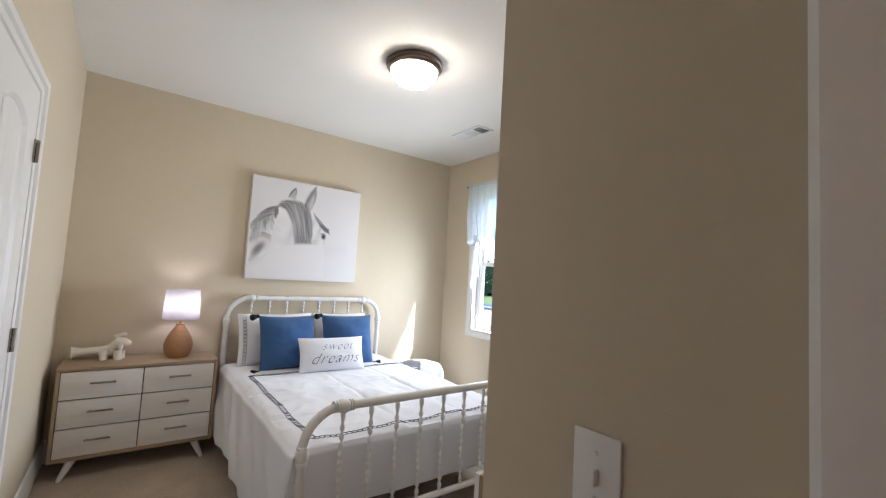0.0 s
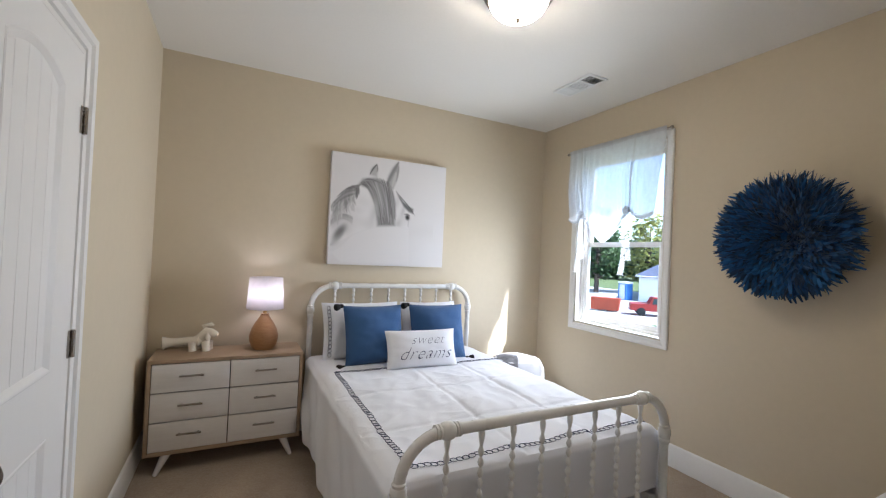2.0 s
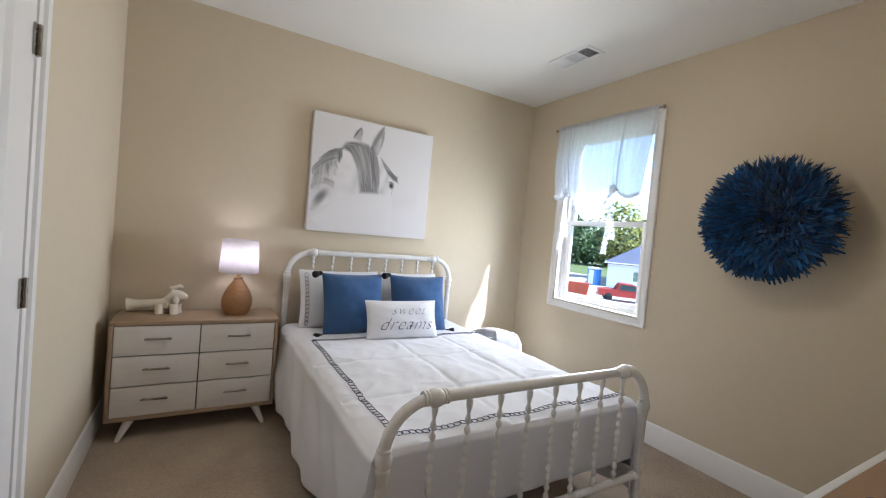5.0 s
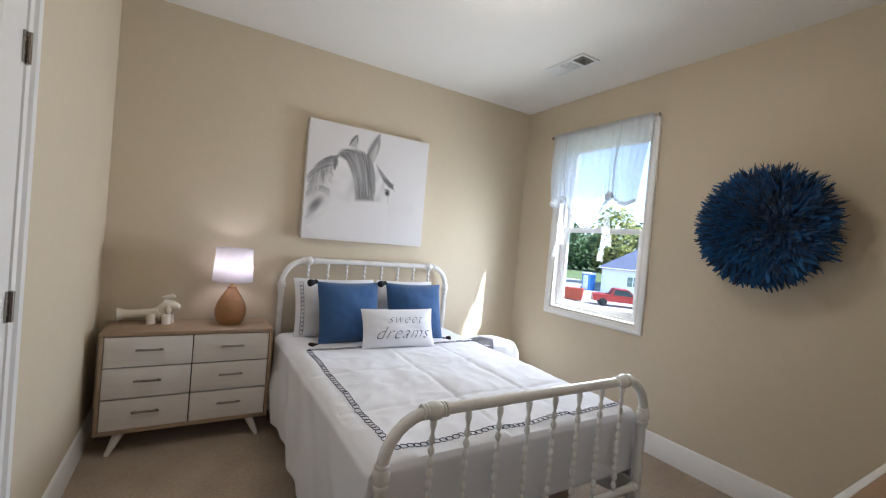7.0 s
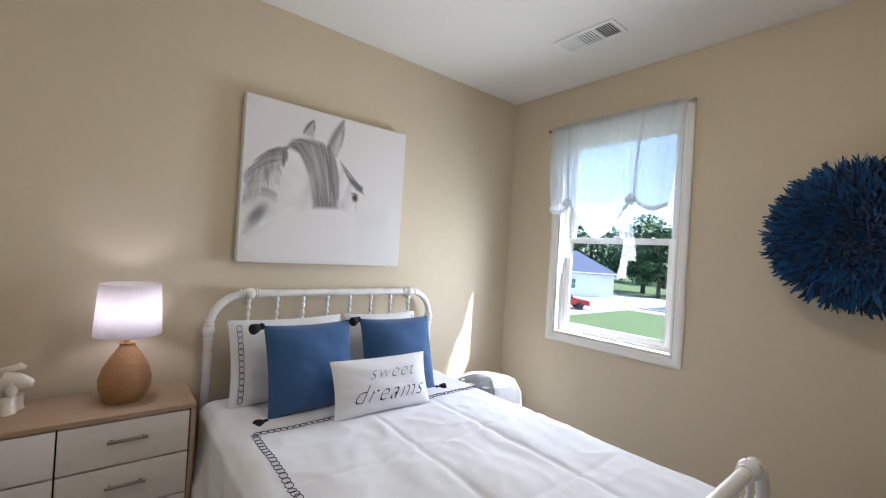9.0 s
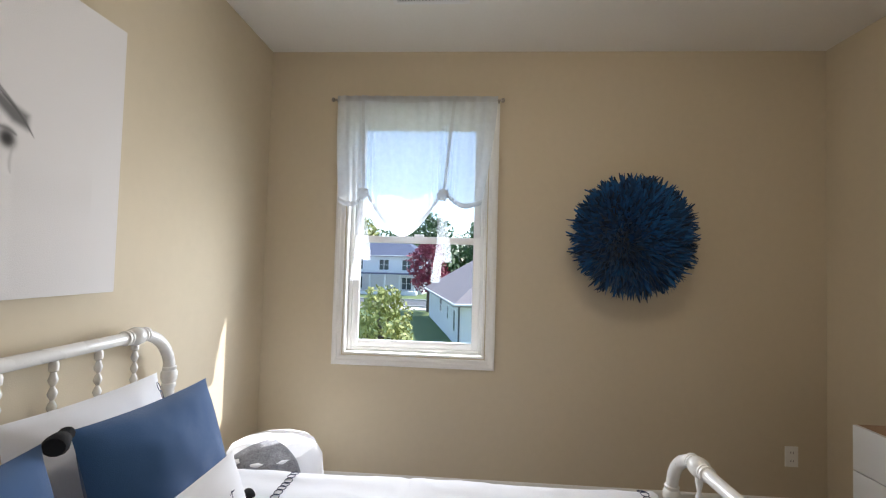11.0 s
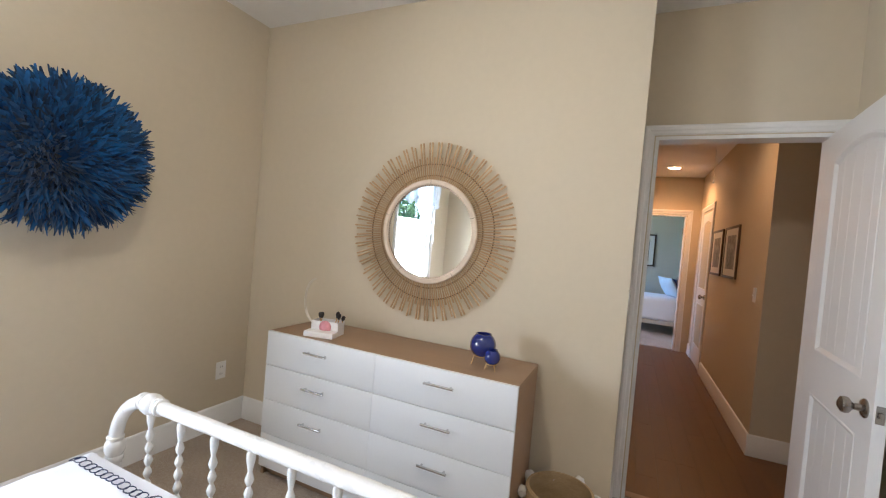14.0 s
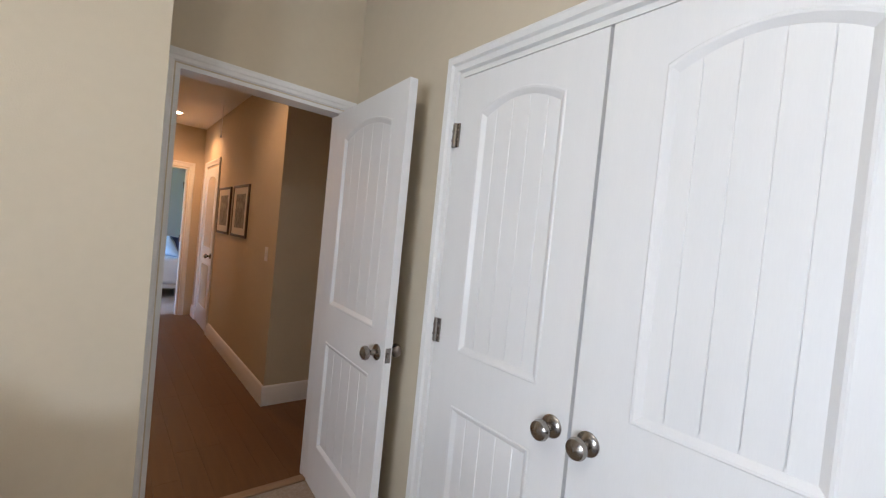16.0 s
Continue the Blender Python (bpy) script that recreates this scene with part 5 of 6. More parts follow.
root = thing("ceiling_vent", (2.566, 3.135, ZC), "white metal ceiling vent with white louvres over a dark sheet", "vent")
vx0, vx1, vy0, vy1 = 2.478, 2.655, 2.945, 3.327
bm = boxes((vx0, vx1, vy0, vy0 + 0.022, ZC - 0.009, ZC - 0.001), (vx0, vx1, vy1 - 0.022, vy1, ZC - 0.009, ZC - 0.001), (vx0, vx0 + 0.022, vy0 + 0.022, vy1 - 0.022, ZC - 0.009, ZC - 0.001), (vx1 - 0.022, vx1, vy0 + 0.022, vy1 - 0.022, ZC - 0.009, ZC - 0.001),
           (vx0 + 0.022, vx1 - 0.022, 3.065, 3.075, ZC - 0.009, ZC - 0.001), (vx0 + 0.022, vx1 - 0.022, 3.195, 3.205, ZC - 0.009, ZC - 0.001), bevel=0.001)
part("frame", bm, VINYL, root)
# black sheet in place of the duct, its shade put into the colour
part("backing", boxes((vx0 + 0.02, vx1 - 0.02, vy0 + 0.02, vy1 - 0.02, ZC - 0.0025, ZC - 0.001)), DARKSLOT, root)
for sec, (ya, yb, tilt) in enumerate(((2.967, 3.065, 35), (3.075, 3.195, -5), (3.205, 3.305, -35))):
    for i in range(7):
        y = ya + (yb - ya) * (i + 0.5) / 7
        bm = bmesh.new()
        box(bm, vx0 + 0.022, vx1 - 0.022, -0.005, 0.005, -0.0008, 0.0008, m=Matrix.Translation((0, y, ZC - 0.0065)) @ Matrix.Rotation(radians(tilt), 4, "X"))
        part("slat", bm, VINYL, root)

# ---- plates ----
root = thing("light_switch", (XA, 0.627, 1.09), "white plastic rocker switch plate on the wall", "light switch")
part("plate", boxes((XA - 0.006, XA, 0.591, 0.663, 1.088, 1.203), bevel=0.003), PLASTIC, root)
part("toggle", boxes((XA - 0.017, XA - 0.005, 0.622, 0.632, 1.134, 1.156), bevel=0.002), PLASTIC, root)
for z in (1.116, 1.175):
    bm = bmesh.new()
    lathe(bm, [(0, 0), (0.0035, 0), (0.003, 0.0015), (0, 0.0015)], (XA - 0.0055, 0.627, z), 10, (-1, 0, 0))
    part("screw", bm, CHROME, root)
root = thing("power_outlet", (XE, 1.048, 0.33), "white plastic double socket plate on the wall", "outlet")
part("plate", boxes((XE - 0.006, XE, 1.013, 1.085, 0.330, 0.445), bevel=0.003), PLASTIC, root)
for z in (0.364, 0.411):
    so = part("socket", boxes((XE - 0.0075, XE - 0.005, 1.033, 1.065, z - 0.014, z + 0.014), bevel=0.002), PLASTIC, root)
    for y in (1.042, 1.056):
        # thin black boxes, the holes' shade given by colour
        part("slot", boxes((XE - 0.0082, XE - 0.0074, y - 0.0012, y + 0.0012, z - 0.005, z + 0.006)), DARKSLOT, so)

# ---- tie-up curtain ----
root = thing("tie_up_curtain", (XE - 0.05, 3.245, 2.42), "sheer white tie-up curtain on a slim rod", "curtain")
KY0, KY1, KX = 2.765, 3.735, XE - 0.062
bm = bmesh.new()
tube(bm, [(KX, KY0 - 0.03, 2.415), (KX, KY1 + 0.03, 2.415)], 0.006, 10)
for y in (KY0 - 0.03, KY1 + 0.03):
    lathe(bm, [(0, -0.012), (0.011, -0.008), (0.014, 0), (0.011, 0.008), (0, 0.012)], (KX, y, 2.415), 12, (0, 1, 0))
    tube(bm, [(KX, y + (0.02 if y < 3 else -0.02), 2.415), (XE - 0.0215, y + (0.02 if y < 3 else -0.02), 2.415)], 0.005, 8)
part("rod", bm, NICKEL, root, "slim nickel curtain rod")
TY = (3.075, 3.555)


def hem_z(y):
    """The lower edge: drooping sides, gathered at the ties, a deep swag between them."""
    if y < TY[0]:
        s = (y - KY0) / (TY[0] - KY0)
        return 1.785 + 0.06 * s ** 3 - 0.03 * math.sin(math.pi * s)
    if y > TY[1]:
        s = (KY1 - y) / (KY1 - TY[1])
        return 1.785 + 0.06 * s ** 3 - 0.03 * math.sin(math.pi * s)
    s = (y - TY[0]) / (TY[1] - TY[0])
    return 1.835 - 0.25 * math.sin(math.pi * s) ** 1.25


def gather(y):
    return max(math.exp(-((y - TY[0]) / 0.07) ** 2), math.exp(-((y - TY[1]) / 0.07) ** 2))


def curtain_place(i, j):
    y = KY0 + (KY1 - KY0) * i
    top, low = 2.435, hem_z(y)
    z = top + (low - top) * j
    fold = 0.004 * math.sin(y * 95) * (1 - j) + 0.010 * math.sin(y * 28 + 1.1) * j + 0.02 * gather(y) * j * math.sin(y * 160)
    belly = -0.030 * math.sin(math.pi * min(1, j * 1.05)) ** 2 * j
    pull = 0.012 * gather(y) * j
    # the gathered sides draw in from the trim towards the ties
    draw = 0.085 * j ** 1.5 * max(0.0, 1 - i / 0.3) - 0.03 * j ** 1.5 * max(0.0, (i - 0.75) / 0.25)
    return Vector((KX - 0.008 + fold + belly + pull, y + draw, z))


bm = bmesh.new()
grid(bm, 150, 40, curtain_place)
part("cloth", bm, SHEER, root, "sheer white voile")
bm = bmesh.new()
grid(bm, 150, 5, lambda i, j: curtain_place(i, 1.0 - 0.045 * j) + Vector((-0.009 - 0.006 * math.sin(math.pi * j), 0, 0.0)))
part("rolled_hem", bm, HEM, root, "rolled double hem")
bm = bmesh.new()
grid(bm, 150, 3, lambda i, j: curtain_place(i, 0.0 + 0.05 * j) + Vector((-0.005, 0, 0)))
part("rod_pocket", bm, HEM, root)
for y in TY:
    bm = bmesh.new()

    def ribbon(i, j, y=y):
        i2 = (y - KY0) / (KY1 - KY0)
        p = curtain_place(i2, min(0.985, j))
        return Vector((p.x - 0.012, y + (i - 0.5) * 0.018 + (0.02 if y > 3.2 else -0.055) * (1 - j), p.z))
    grid(bm, 3, 24, ribbon)
    ob = part("ribbon", bm, HEM, root, "white tie ribbon")
    bm = bmesh.new()
    bmesh.ops.create_icosphere(bm, subdivisions=4, radius=1.0)
    for v in bm.verts:
        a = math.atan2(v.co.z, v.co.y)
        f = 1 + 0.10 * math.sin(9 * a + 2 * v.co.x) + 0.3 * noise.noise(v.co * 2.5 + Vector((y, 0, 0)))
        v.co = Vector((KX - 0.028 + 0.02 * v.co.x, y + 0.036 * f * v.co.y, 1.838 + 0.034 * f * v.co.z))
    part("knot", bm, SHEER, root, "gathered knot")
    for s, ln in ((-1, 0.40), (1, 0.52)):
        bm = bmesh.new()
        grid(bm, 3, 18, lambda i, j: Vector((KX - 0.03 + 0.006 * math.sin(j * 9 + s), y + s * 0.018 * (0.4 + j) + (i - 0.5) * 0.045 * (0.5 + 0.8 * j) + 0.007 * math.sin(j * 7 + s), 1.84 - ln * j)))
        part("tie_end", bm, THIN, root)

# ---- hall things ----
PFRAME = material("dark_brown_frame", (0.06, 0.035, 0.02), 0.4, bump=0.05)
MAT_W = material("cream_picture_mat", (0.74, 0.72, 0.66), 0.8, bump=0.05)
PRINT = material("grey_print", (0.45, 0.45, 0.42), 0.7, second=(0.04, 0.04, 0.045), big=11, fine=30, bump=0)
for y0, y1 in ((-2.18, -1.60), (-2.90, -2.32)):
    root = thing("framed_print", (HX0, (y0 + y1) / 2, 1.24), "dark-framed black-and-white print under glass", "picture", "pair of hall prints")
    part("picture_frame", boxes((HX0, HX0 + 0.018, y0, y0 + 0.025, 1.24, 1.75), (HX0, HX0 + 0.018, y1 - 0.025, y1, 1.24, 1.75), (HX0, HX0 + 0.018, y0 + 0.025, y1 - 0.025, 1.24, 1.265), (HX0, HX0 + 0.018, y0 + 0.025, y1 - 0.025, 1.725, 1.75), bevel=0.002), PFRAME, root)
    part("mat_board", boxes((HX0 + 0.002, HX0 + 0.014, y0 + 0.025, y1 - 0.025, 1.265, 1.725)), MAT_W, root)
    part("print", boxes((HX0 + 0.014, HX0 + 0.0155, y0 + 0.13, y1 - 0.10, 1.33, 1.66)), PRINT, root)
root = thing("light_switch", (HX0, -0.948, 1.10), "white plastic switch plate on the hall wall", "light switch")
part("plate", boxes((HX0, HX0 + 0.006, -0.984, -0.912, 1.10, 1.215), bevel=0.003), PLASTIC, root)
part("toggle", boxes((HX0 + 0.005, HX0 + 0.016, -0.953, -0.943, 1.146, 1.168), bevel=0.002), PLASTIC, root)
root = thing("downlight", (0.28, -3.45, HZ), "lit round recessed downlight in the hall ceiling", "ceiling light")
bm = bmesh.new()
lathe(bm, [(0.075, -0.001), (0.095, -0.001), (0.095, -0.007), (0.08, -0.010), (0.075, -0.008)], (0.28, -3.45, HZ), 32)
part("trim_ring", bm, VINYL, root)
bm = bmesh.new()
lathe(bm, [(0, -0.003), (0.074, -0.003), (0.074, -0.001), (0, -0.001)], (0.28, -3.45, HZ), 32)
part("lens", bm, CAN, root)
root = thing("downlight", (0.36, -0.75, HZ), "lit round recessed downlight in the hall ceiling", "ceiling light")
bm = bmesh.new()
lathe(bm, [(0.075, -0.001), (0.095, -0.001), (0.095, -0.007), (0.08, -0.010), (0.075, -0.008)], (0.36, -0.75, HZ), 32)
part("trim_ring", bm, VINYL, root)
bm = bmesh.new()
lathe(bm, [(0, -0.003), (0.074, -0.003), (0.074, -0.001), (0, -0.001)], (0.36, -0.75, HZ), 32)
part("lens", bm, CAN, root)
root = thing("attic_cord", (-0.02, -2.3, HZ), "thin white attic pull cord hanging from the ceiling", "pull cord")
bm = bmesh.new()
tube(bm, [(-0.02, -2.3, HZ), (-0.02, -2.3, HZ - 0.36)], 0.0028, 6)
part("cord", bm, TRIM, root)
bm = bmesh.new()
lathe(bm, [(0, -0.39), (0.009, -0.385), (0.011, -0.372), (0.005, -0.358), (0, -0.355)], (-0.02, -2.3, HZ), 10)
part("pull", bm, TRIM, root)

# far bedroom: bed, pillow, picture
FB = thing("far_bed", (0.9, -6.1, 0), "white-covered bed in the room beyond the hall", "bed")
part("bed_base", boxes((-0.30, 1.72, -6.55, -5.50, 0.17, 0.24), bevel=0.01), material("pale_grey_bed_base", (0.55, 0.52, 0.48), 0.7), FB)
for x in (-0.25, 1.67):
    for y in (-6.5, -5.55):
        part("leg", boxes((x - 0.03, x + 0.03, y - 0.03, y + 0.03, 0, 0.17)), PFRAME, FB)
bm = bmesh.new()
box(bm, -0.28, 1.70, -6.53, -5.49, 0.242, 0.66, bevel=0.07, seg=4)
solid("far_mattress", bm, LINEN, "thick white made-up mattress on the far bed", "mattress")
fp = Matrix.Translation((-0.10, -5.95, 0.66)) @ Matrix.Rotation(radians(-72), 4, "Z") @ Matrix.Rotation(radians(-30), 4, "X")
PALEBLUE = material("pale_blue_cotton", (0.50, 0.60, 0.72), 0.9, vary=0.05, bump=0.2, bump_scale=400)
pillow("far_pillow", 0.6, 0.42, 0.18, fp, PALEBLUE, "pale blue pillow on the far bed")
fp = Matrix.Translation((-0.19, -5.80, 0.66)) @ Matrix.Rotation(radians(-76), 4, "Z") @ Matrix.Rotation(radians(-14), 4, "X")
pillow("far_pillow", 0.5, 0.36, 0.16, fp, NAVY, "dark navy pillow at the far bed's head")
root = thing("far_picture", (0.5, RY1, 1.18), "dark-framed black-and-white picture in the far bedroom", "picture")
part("picture_frame", boxes((0.24, 0.27, RY1, RY1 + 0.03, 1.18, 1.87), (0.93, 0.96, RY1, RY1 + 0.03, 1.18, 1.87), (0.27, 0.93, RY1, RY1 + 0.03, 1.18, 1.21), (0.27, 0.93, RY1, RY1 + 0.03, 1.84, 1.87), bevel=0.003), PFRAME, root)
part("mat_board", boxes((0.27, 0.93, RY1 + 0.002, RY1 + 0.012, 1.21, 1.84)), MAT_W, root)
part("print", boxes((0.36, 0.84, RY1 + 0.012, RY1 + 0.015, 1.30, 1.75)), PRINT, root)
BUSH, RED = (13.0, 5.45), (40.0, 6.5)

# ---- hall floor boards ----
BOARD = material("red_oak_floorboard", (0.17, 0.087, 0.036), 0.42, spec=0.3, second=(0.115, 0.056, 0.021), big=2, fine=30, bump=0.06, bump_scale=80, stretch=(14, 1.2, 1), random_tint=0.06)
SUB = material("dark_floor_joint", (0.075, 0.03, 0.010), 0.6, bump=0)
hall_floor = solid("floor_hall", boxes((HX0 - HW, HX1, HY0 - 0.06, YE - 0.03, -0.2, -0.006)), SUB, "red-brown oak boards along the hall", "floor", kind="structure")
rnd = random.Random(11)
bw = 0.125
nrow = int((HX1 - HX0 + HW) / bw) + 1
meshes = {}
for i in range(nrow):
    x0 = HX1 - bw * (i + 1)
    y = YE - 0.05 if x0 > XW else YH
    end = HY0 - 0.06 if x0 > HX0 - 0.1 else HCY
    first = True
    while y > end + 0.01:
        ln = rnd.choice((0.9, 1.2, 1.5, 1.8)) if not first else rnd.choice((0.3, 0.6, 0.9, 1.2))
        first = False
        ln = round(min(ln, y - end), 3)
        if ln not in meshes:
            bm = bmesh.new()
            box(bm, 0.0004, bw - 0.0004, -ln + 0.0003, -0.0003, -0.006, 0.0, bevel=0.0005, seg=1)
            meshes[ln] = mesh_of("floorboard", bm, BOARD, flat=True)
        ob = new("floorboard", meshes[ln])
        ob.location = Vector((x0, y, 0)) - LOC[hall_floor.name]
        ob.parent = hall_floor
        y -= ln

# ---- outdoors ----
GRASS = material("mown_lawn", (0.15, 0.185, 0.065), 0.95, second=(0.09, 0.13, 0.04), big=0.6, fine=14, bump=0.6, bump_scale=30)
CONC = material("pale_concrete", (0.50, 0.47, 0.43), 0.9, vary=0.12, big=0.5, fine=8, bump=0.2, bump_scale=40)
ASPH = material("grey_asphalt", (0.11, 0.11, 0.11), 0.9, vary=0.2, big=0.5, fine=20, bump=0.3, bump_scale=60)
SIDING = material("white_lap_siding", (0.72, 0.71, 0.70), 0.7, vary=0.04, big=0.5, bump=0.1, bump_scale=20)
SHINGLE = material("weathered_shingle", (0.24, 0.20, 0.195), 0.9, vary=0.25, big=0.7, fine=9, bump=0.5, bump_scale=20)
BLUEROOF = material("blue_grey_shingle", (0.10, 0.11, 0.16), 0.9, vary=0.2, big=0.7, fine=9, bump=0.5, bump_scale=20)
DARKGLASS = material("dark_window_glass", (0.05, 0.07, 0.08), 0.08, vary=0.2, bump=0)
GREENGLASS = material("greenish_window_glass", (0.16, 0.22, 0.18), 0.1, vary=0.1, bump=0)
BARK = material("grey_brown_bark", (0.12, 0.09, 0.07), 0.95, vary=0.3, big=6, fine=40, bump=0.8, bump_scale=40)
LEAF = material("green_leaf", (0.075, 0.13, 0.03), 0.6, second=(0.03, 0.065, 0.015), big=2.5, fine=12, bump=0)
LEAFY = material("yellow_green_leaf", (0.40, 0.38, 0.09), 0.6, second=(0.22, 0.24, 0.05), big=2.5, fine=12, bump=0)
LEAFR = material("crimson_leaf", (0.30, 0.035, 0.06), 0.6, second=(0.17, 0.02, 0.035), big=2.5, fine=12, bump=0)
REDPAINT = material("red_paint", (0.36, 0.035, 0.03), 0.35, vary=0.1, bump=0.02)
RUST = material("orange_red_steel", (0.42, 0.075, 0.03), 0.6, vary=0.2, bump=0.1)
BLUEPL = material("blue_plastic", (0.05, 0.16, 0.42), 0.5, bump=0.02)
RUBBER = material("black_rubber", (0.02, 0.02, 0.02), 0.8, bump=0.1)

solid("ground", boxes((-900, 900, -900, 900, GZ - 0.5, GZ)), GRASS, "mown green lawn running out to the street", "ground", kind="structure")
solid("road", boxes((44, 51, -300, 22, GZ, GZ + 0.03)), ASPH, "grey asphalt street beyond the lawn", "road", kind="structure")
solid("pavement", boxes((41.0, 43.2, -300, 22, GZ, GZ + 0.05)), CONC, "pale concrete pavement beside the street", "pavement", kind="structure")
for x in (43.6, 51.2):
    solid("kerb", boxes((x, x + 0.25, -300, 22, GZ, GZ + 0.16), bevel=0.03), CONC, "pale concrete kerb along the street", "kerb", kind="structure")
solid("pavement_lot", boxes((14, 60, 22.0, 60, GZ, GZ + 0.04)), CONC, "bright pale concrete lot with building gear", "pavement", kind="structure")


def house(name, corner, ax, lx, ly, h, rise, roofmat, label, windows, over=0.4, shutters=False):
    """A hip-roofed house: corner, direction of its first wall, lengths, wall and roof heights."""
    u = Vector((*ax, 0)).normalized()
    v = Vector((u.y, -u.x, 0))
    c = Vector((*corner, GZ))
    m = Matrix(((u.x, v.x, 0, c.x), (u.y, v.y, 0, c.y), (0, 0, 1, c.z), (0, 0, 0, 1)))
    root = thing(name, c, label, "house")
    bm = bmesh.new()
    box(bm, 0, lx, 0, ly, 0, h, m=m)
    wall = part("wall", bm, SIDING, root)
    n = int(h / 0.18)
    bm = bmesh.new()
    for k in range(n):
        z = 0.18 * k
        box(bm, -0.012, lx + 0.012, -0.012, 0.0, z, z + 0.15, m=m)
        box(bm, -0.012, 0.0, 0.0, ly, z, z + 0.15, m=m)
    part("siding", bm, SIDING, wall, kind="stuff", flat=True)
    o = over
    bm = bmesh.new()
    base = [(-o, -o, h), (lx + o, -o, h), (lx + o, ly + o, h), (-o, ly + o, h)]
    half = (ly + 2 * o) / 2
    top = [(-o + half, ly / 2, h + rise), (lx + o - half, ly / 2, h + rise)] if lx >= ly else [(lx / 2, -o + (lx + 2 * o) / 2, h + rise), (lx / 2, ly + o - (lx + 2 * o) / 2, h + rise)]
    vb = [bm.verts.new(m @ Vector(p)) for p in base]
    vl = [bm.verts.new(m @ (Vector(p) - Vector((0, 0, 0.18)))) for p in base]
    vt = [bm.verts.new(m @ Vector(p)) for p in top]
    if lx >= ly:
        fs = [(vb[0], vb[1], vt[1], vt[0]), (vb[1], vb[2], vt[1]), (vb[2], vb[3], vt[0], vt[1]), (vb[3], vb[0], vt[0])]
    else:
        fs = [(vb[0], vb[1], vt[0]), (vb[1], vb[2], vt[1], vt[0]), (vb[2], vb[3], vt[1]), (vb[3], vb[0], vt[0], vt[1])]
    for f in fs:
        bm.faces.new(f)
    for i in range(4):
        bm.faces.new((vb[i], vb[(i + 1) % 4], vl[(i + 1) % 4], vl[i]))
    bm.faces.new(vl)
    roof = part("roof", bm, roofmat, root, flat=True)
    bm = bmesh.new()
    for a, b in zip(base, base[1:] + base[:1]):
        tube(bm, [m @ Vector((a[0], a[1], h - 0.06)), m @ Vector((b[0], b[1], h - 0.06))], 0.07, 6)
    part("gutter", bm, SIDING, root)
    for wall_i, s, z, w, hh in windows:
        bm = bmesh.new()
        if wall_i == 0:
            box(bm, s, s + w, -0.05, -0.014, z, z + hh, m=m)
        else:
            box(bm, -0.05, -0.014, s, s + w, z, z + hh, m=m)
        fr = part("window", bm, VINYL, root)
        for k in range(2):
            bm = bmesh.new()
            if wall_i == 0:
                box(bm, s + 0.05 + k * w / 2, s + (k + 1) * w / 2 - 0.05, -0.06, -0.045, z + 0.06, z + hh / 2 - 0.02, m=m)
                box(bm, s + 0.05 + k * w / 2, s + (k + 1) * w / 2 - 0.05, -0.06, -0.045, z + hh / 2 + 0.02, z + hh - 0.06, m=m)
            else:
                box(bm, -0.06, -0.045, s + 0.05 + k * w / 2, s + (k + 1) * w / 2 - 0.05, z + 0.06, z + hh / 2 - 0.02, m=m)
                box(bm, -0.06, -0.045, s + 0.05 + k * w / 2, s + (k + 1) * w / 2 - 0.05, z + hh / 2 + 0.02, z + hh - 0.06, m=m)
            part("pane", bm, GREENGLASS if wall_i else DARKGLASS, fr)
    return root, m, roof


nb, m, roof = house("neighbour_house", (23.5, 3.25), (0.978, 0.206), 14.2, 11.0, 2.5, 4.1, SHINGLE, "white-sided single-storey house with a grey-pink hip roof",
                    [(1, 1.45, 0.85, 1.75, 1.25), (0, 1.2, 0.7, 0.5, 1.3), (0, 3.6, 1.1, 0.5, 0.9), (0, 6.5, 1.2, 0.9, 1.0)])
bm = bmesh.new()
tube(bm, [m @ Vector((-0.06, -0.06, 0)), m @ Vector((-0.06, -0.06, 2.45))], 0.05, 8)
part("downspout", bm, ASPH, nb, "dark metal downspout")
bm = bmesh.new()
tube(bm, [m @ Vector((3.2, 4.6, 4.0)), m @ Vector((3.2, 4.6, 5.6))], 0.09, 8)
part("vent_pipe", bm, ASPH, roof)
house("far_house", (61, 9.5), (0.10, 0.995), 14.0, 9.0, 5.6, 3.0, BLUEROOF, "white two-storey house across the street", [(0, 1.5, 3.4, 1.5, 1.6), (0, 5.0, 3.4, 1.5, 1.6), (0, 9.0, 3.4, 1.5, 1.6), (0, 1.5, 0.6, 1.5, 1.8), (0, 9.0, 0.6, 1.5, 1.8)])
PORCH = thing("porch", (59.6, 16.5, GZ), "white covered porch with square posts", "porch")
part("deck", boxes((58.4, 60.8, 10.0, 23.0, GZ, GZ + 0.5)), SIDING, PORCH)
part("porch_roof", boxes((58.2, 60.8, 9.7, 23.3, GZ + 2.9, GZ + 3.1), bevel=0.05), BLUEROOF, PORCH)
for k in range(7):
    y = 10.2 + 2.1 * k
    part("porch_post", boxes((58.5, 58.7, y, y + 0.2, GZ + 0.5, GZ + 2.9)), SIDING, PORCH)
house("lot_house", (45.5, 36.0), (0.80, 0.60), 12.0, 9.0, 3.2, 2.9, BLUEROOF, "white-sided house with a blue-grey roof beside the lot", [(0, 2.0, 1.0, 1.4, 1.3), (1, 3.0, 1.0, 1.4, 1.3)])


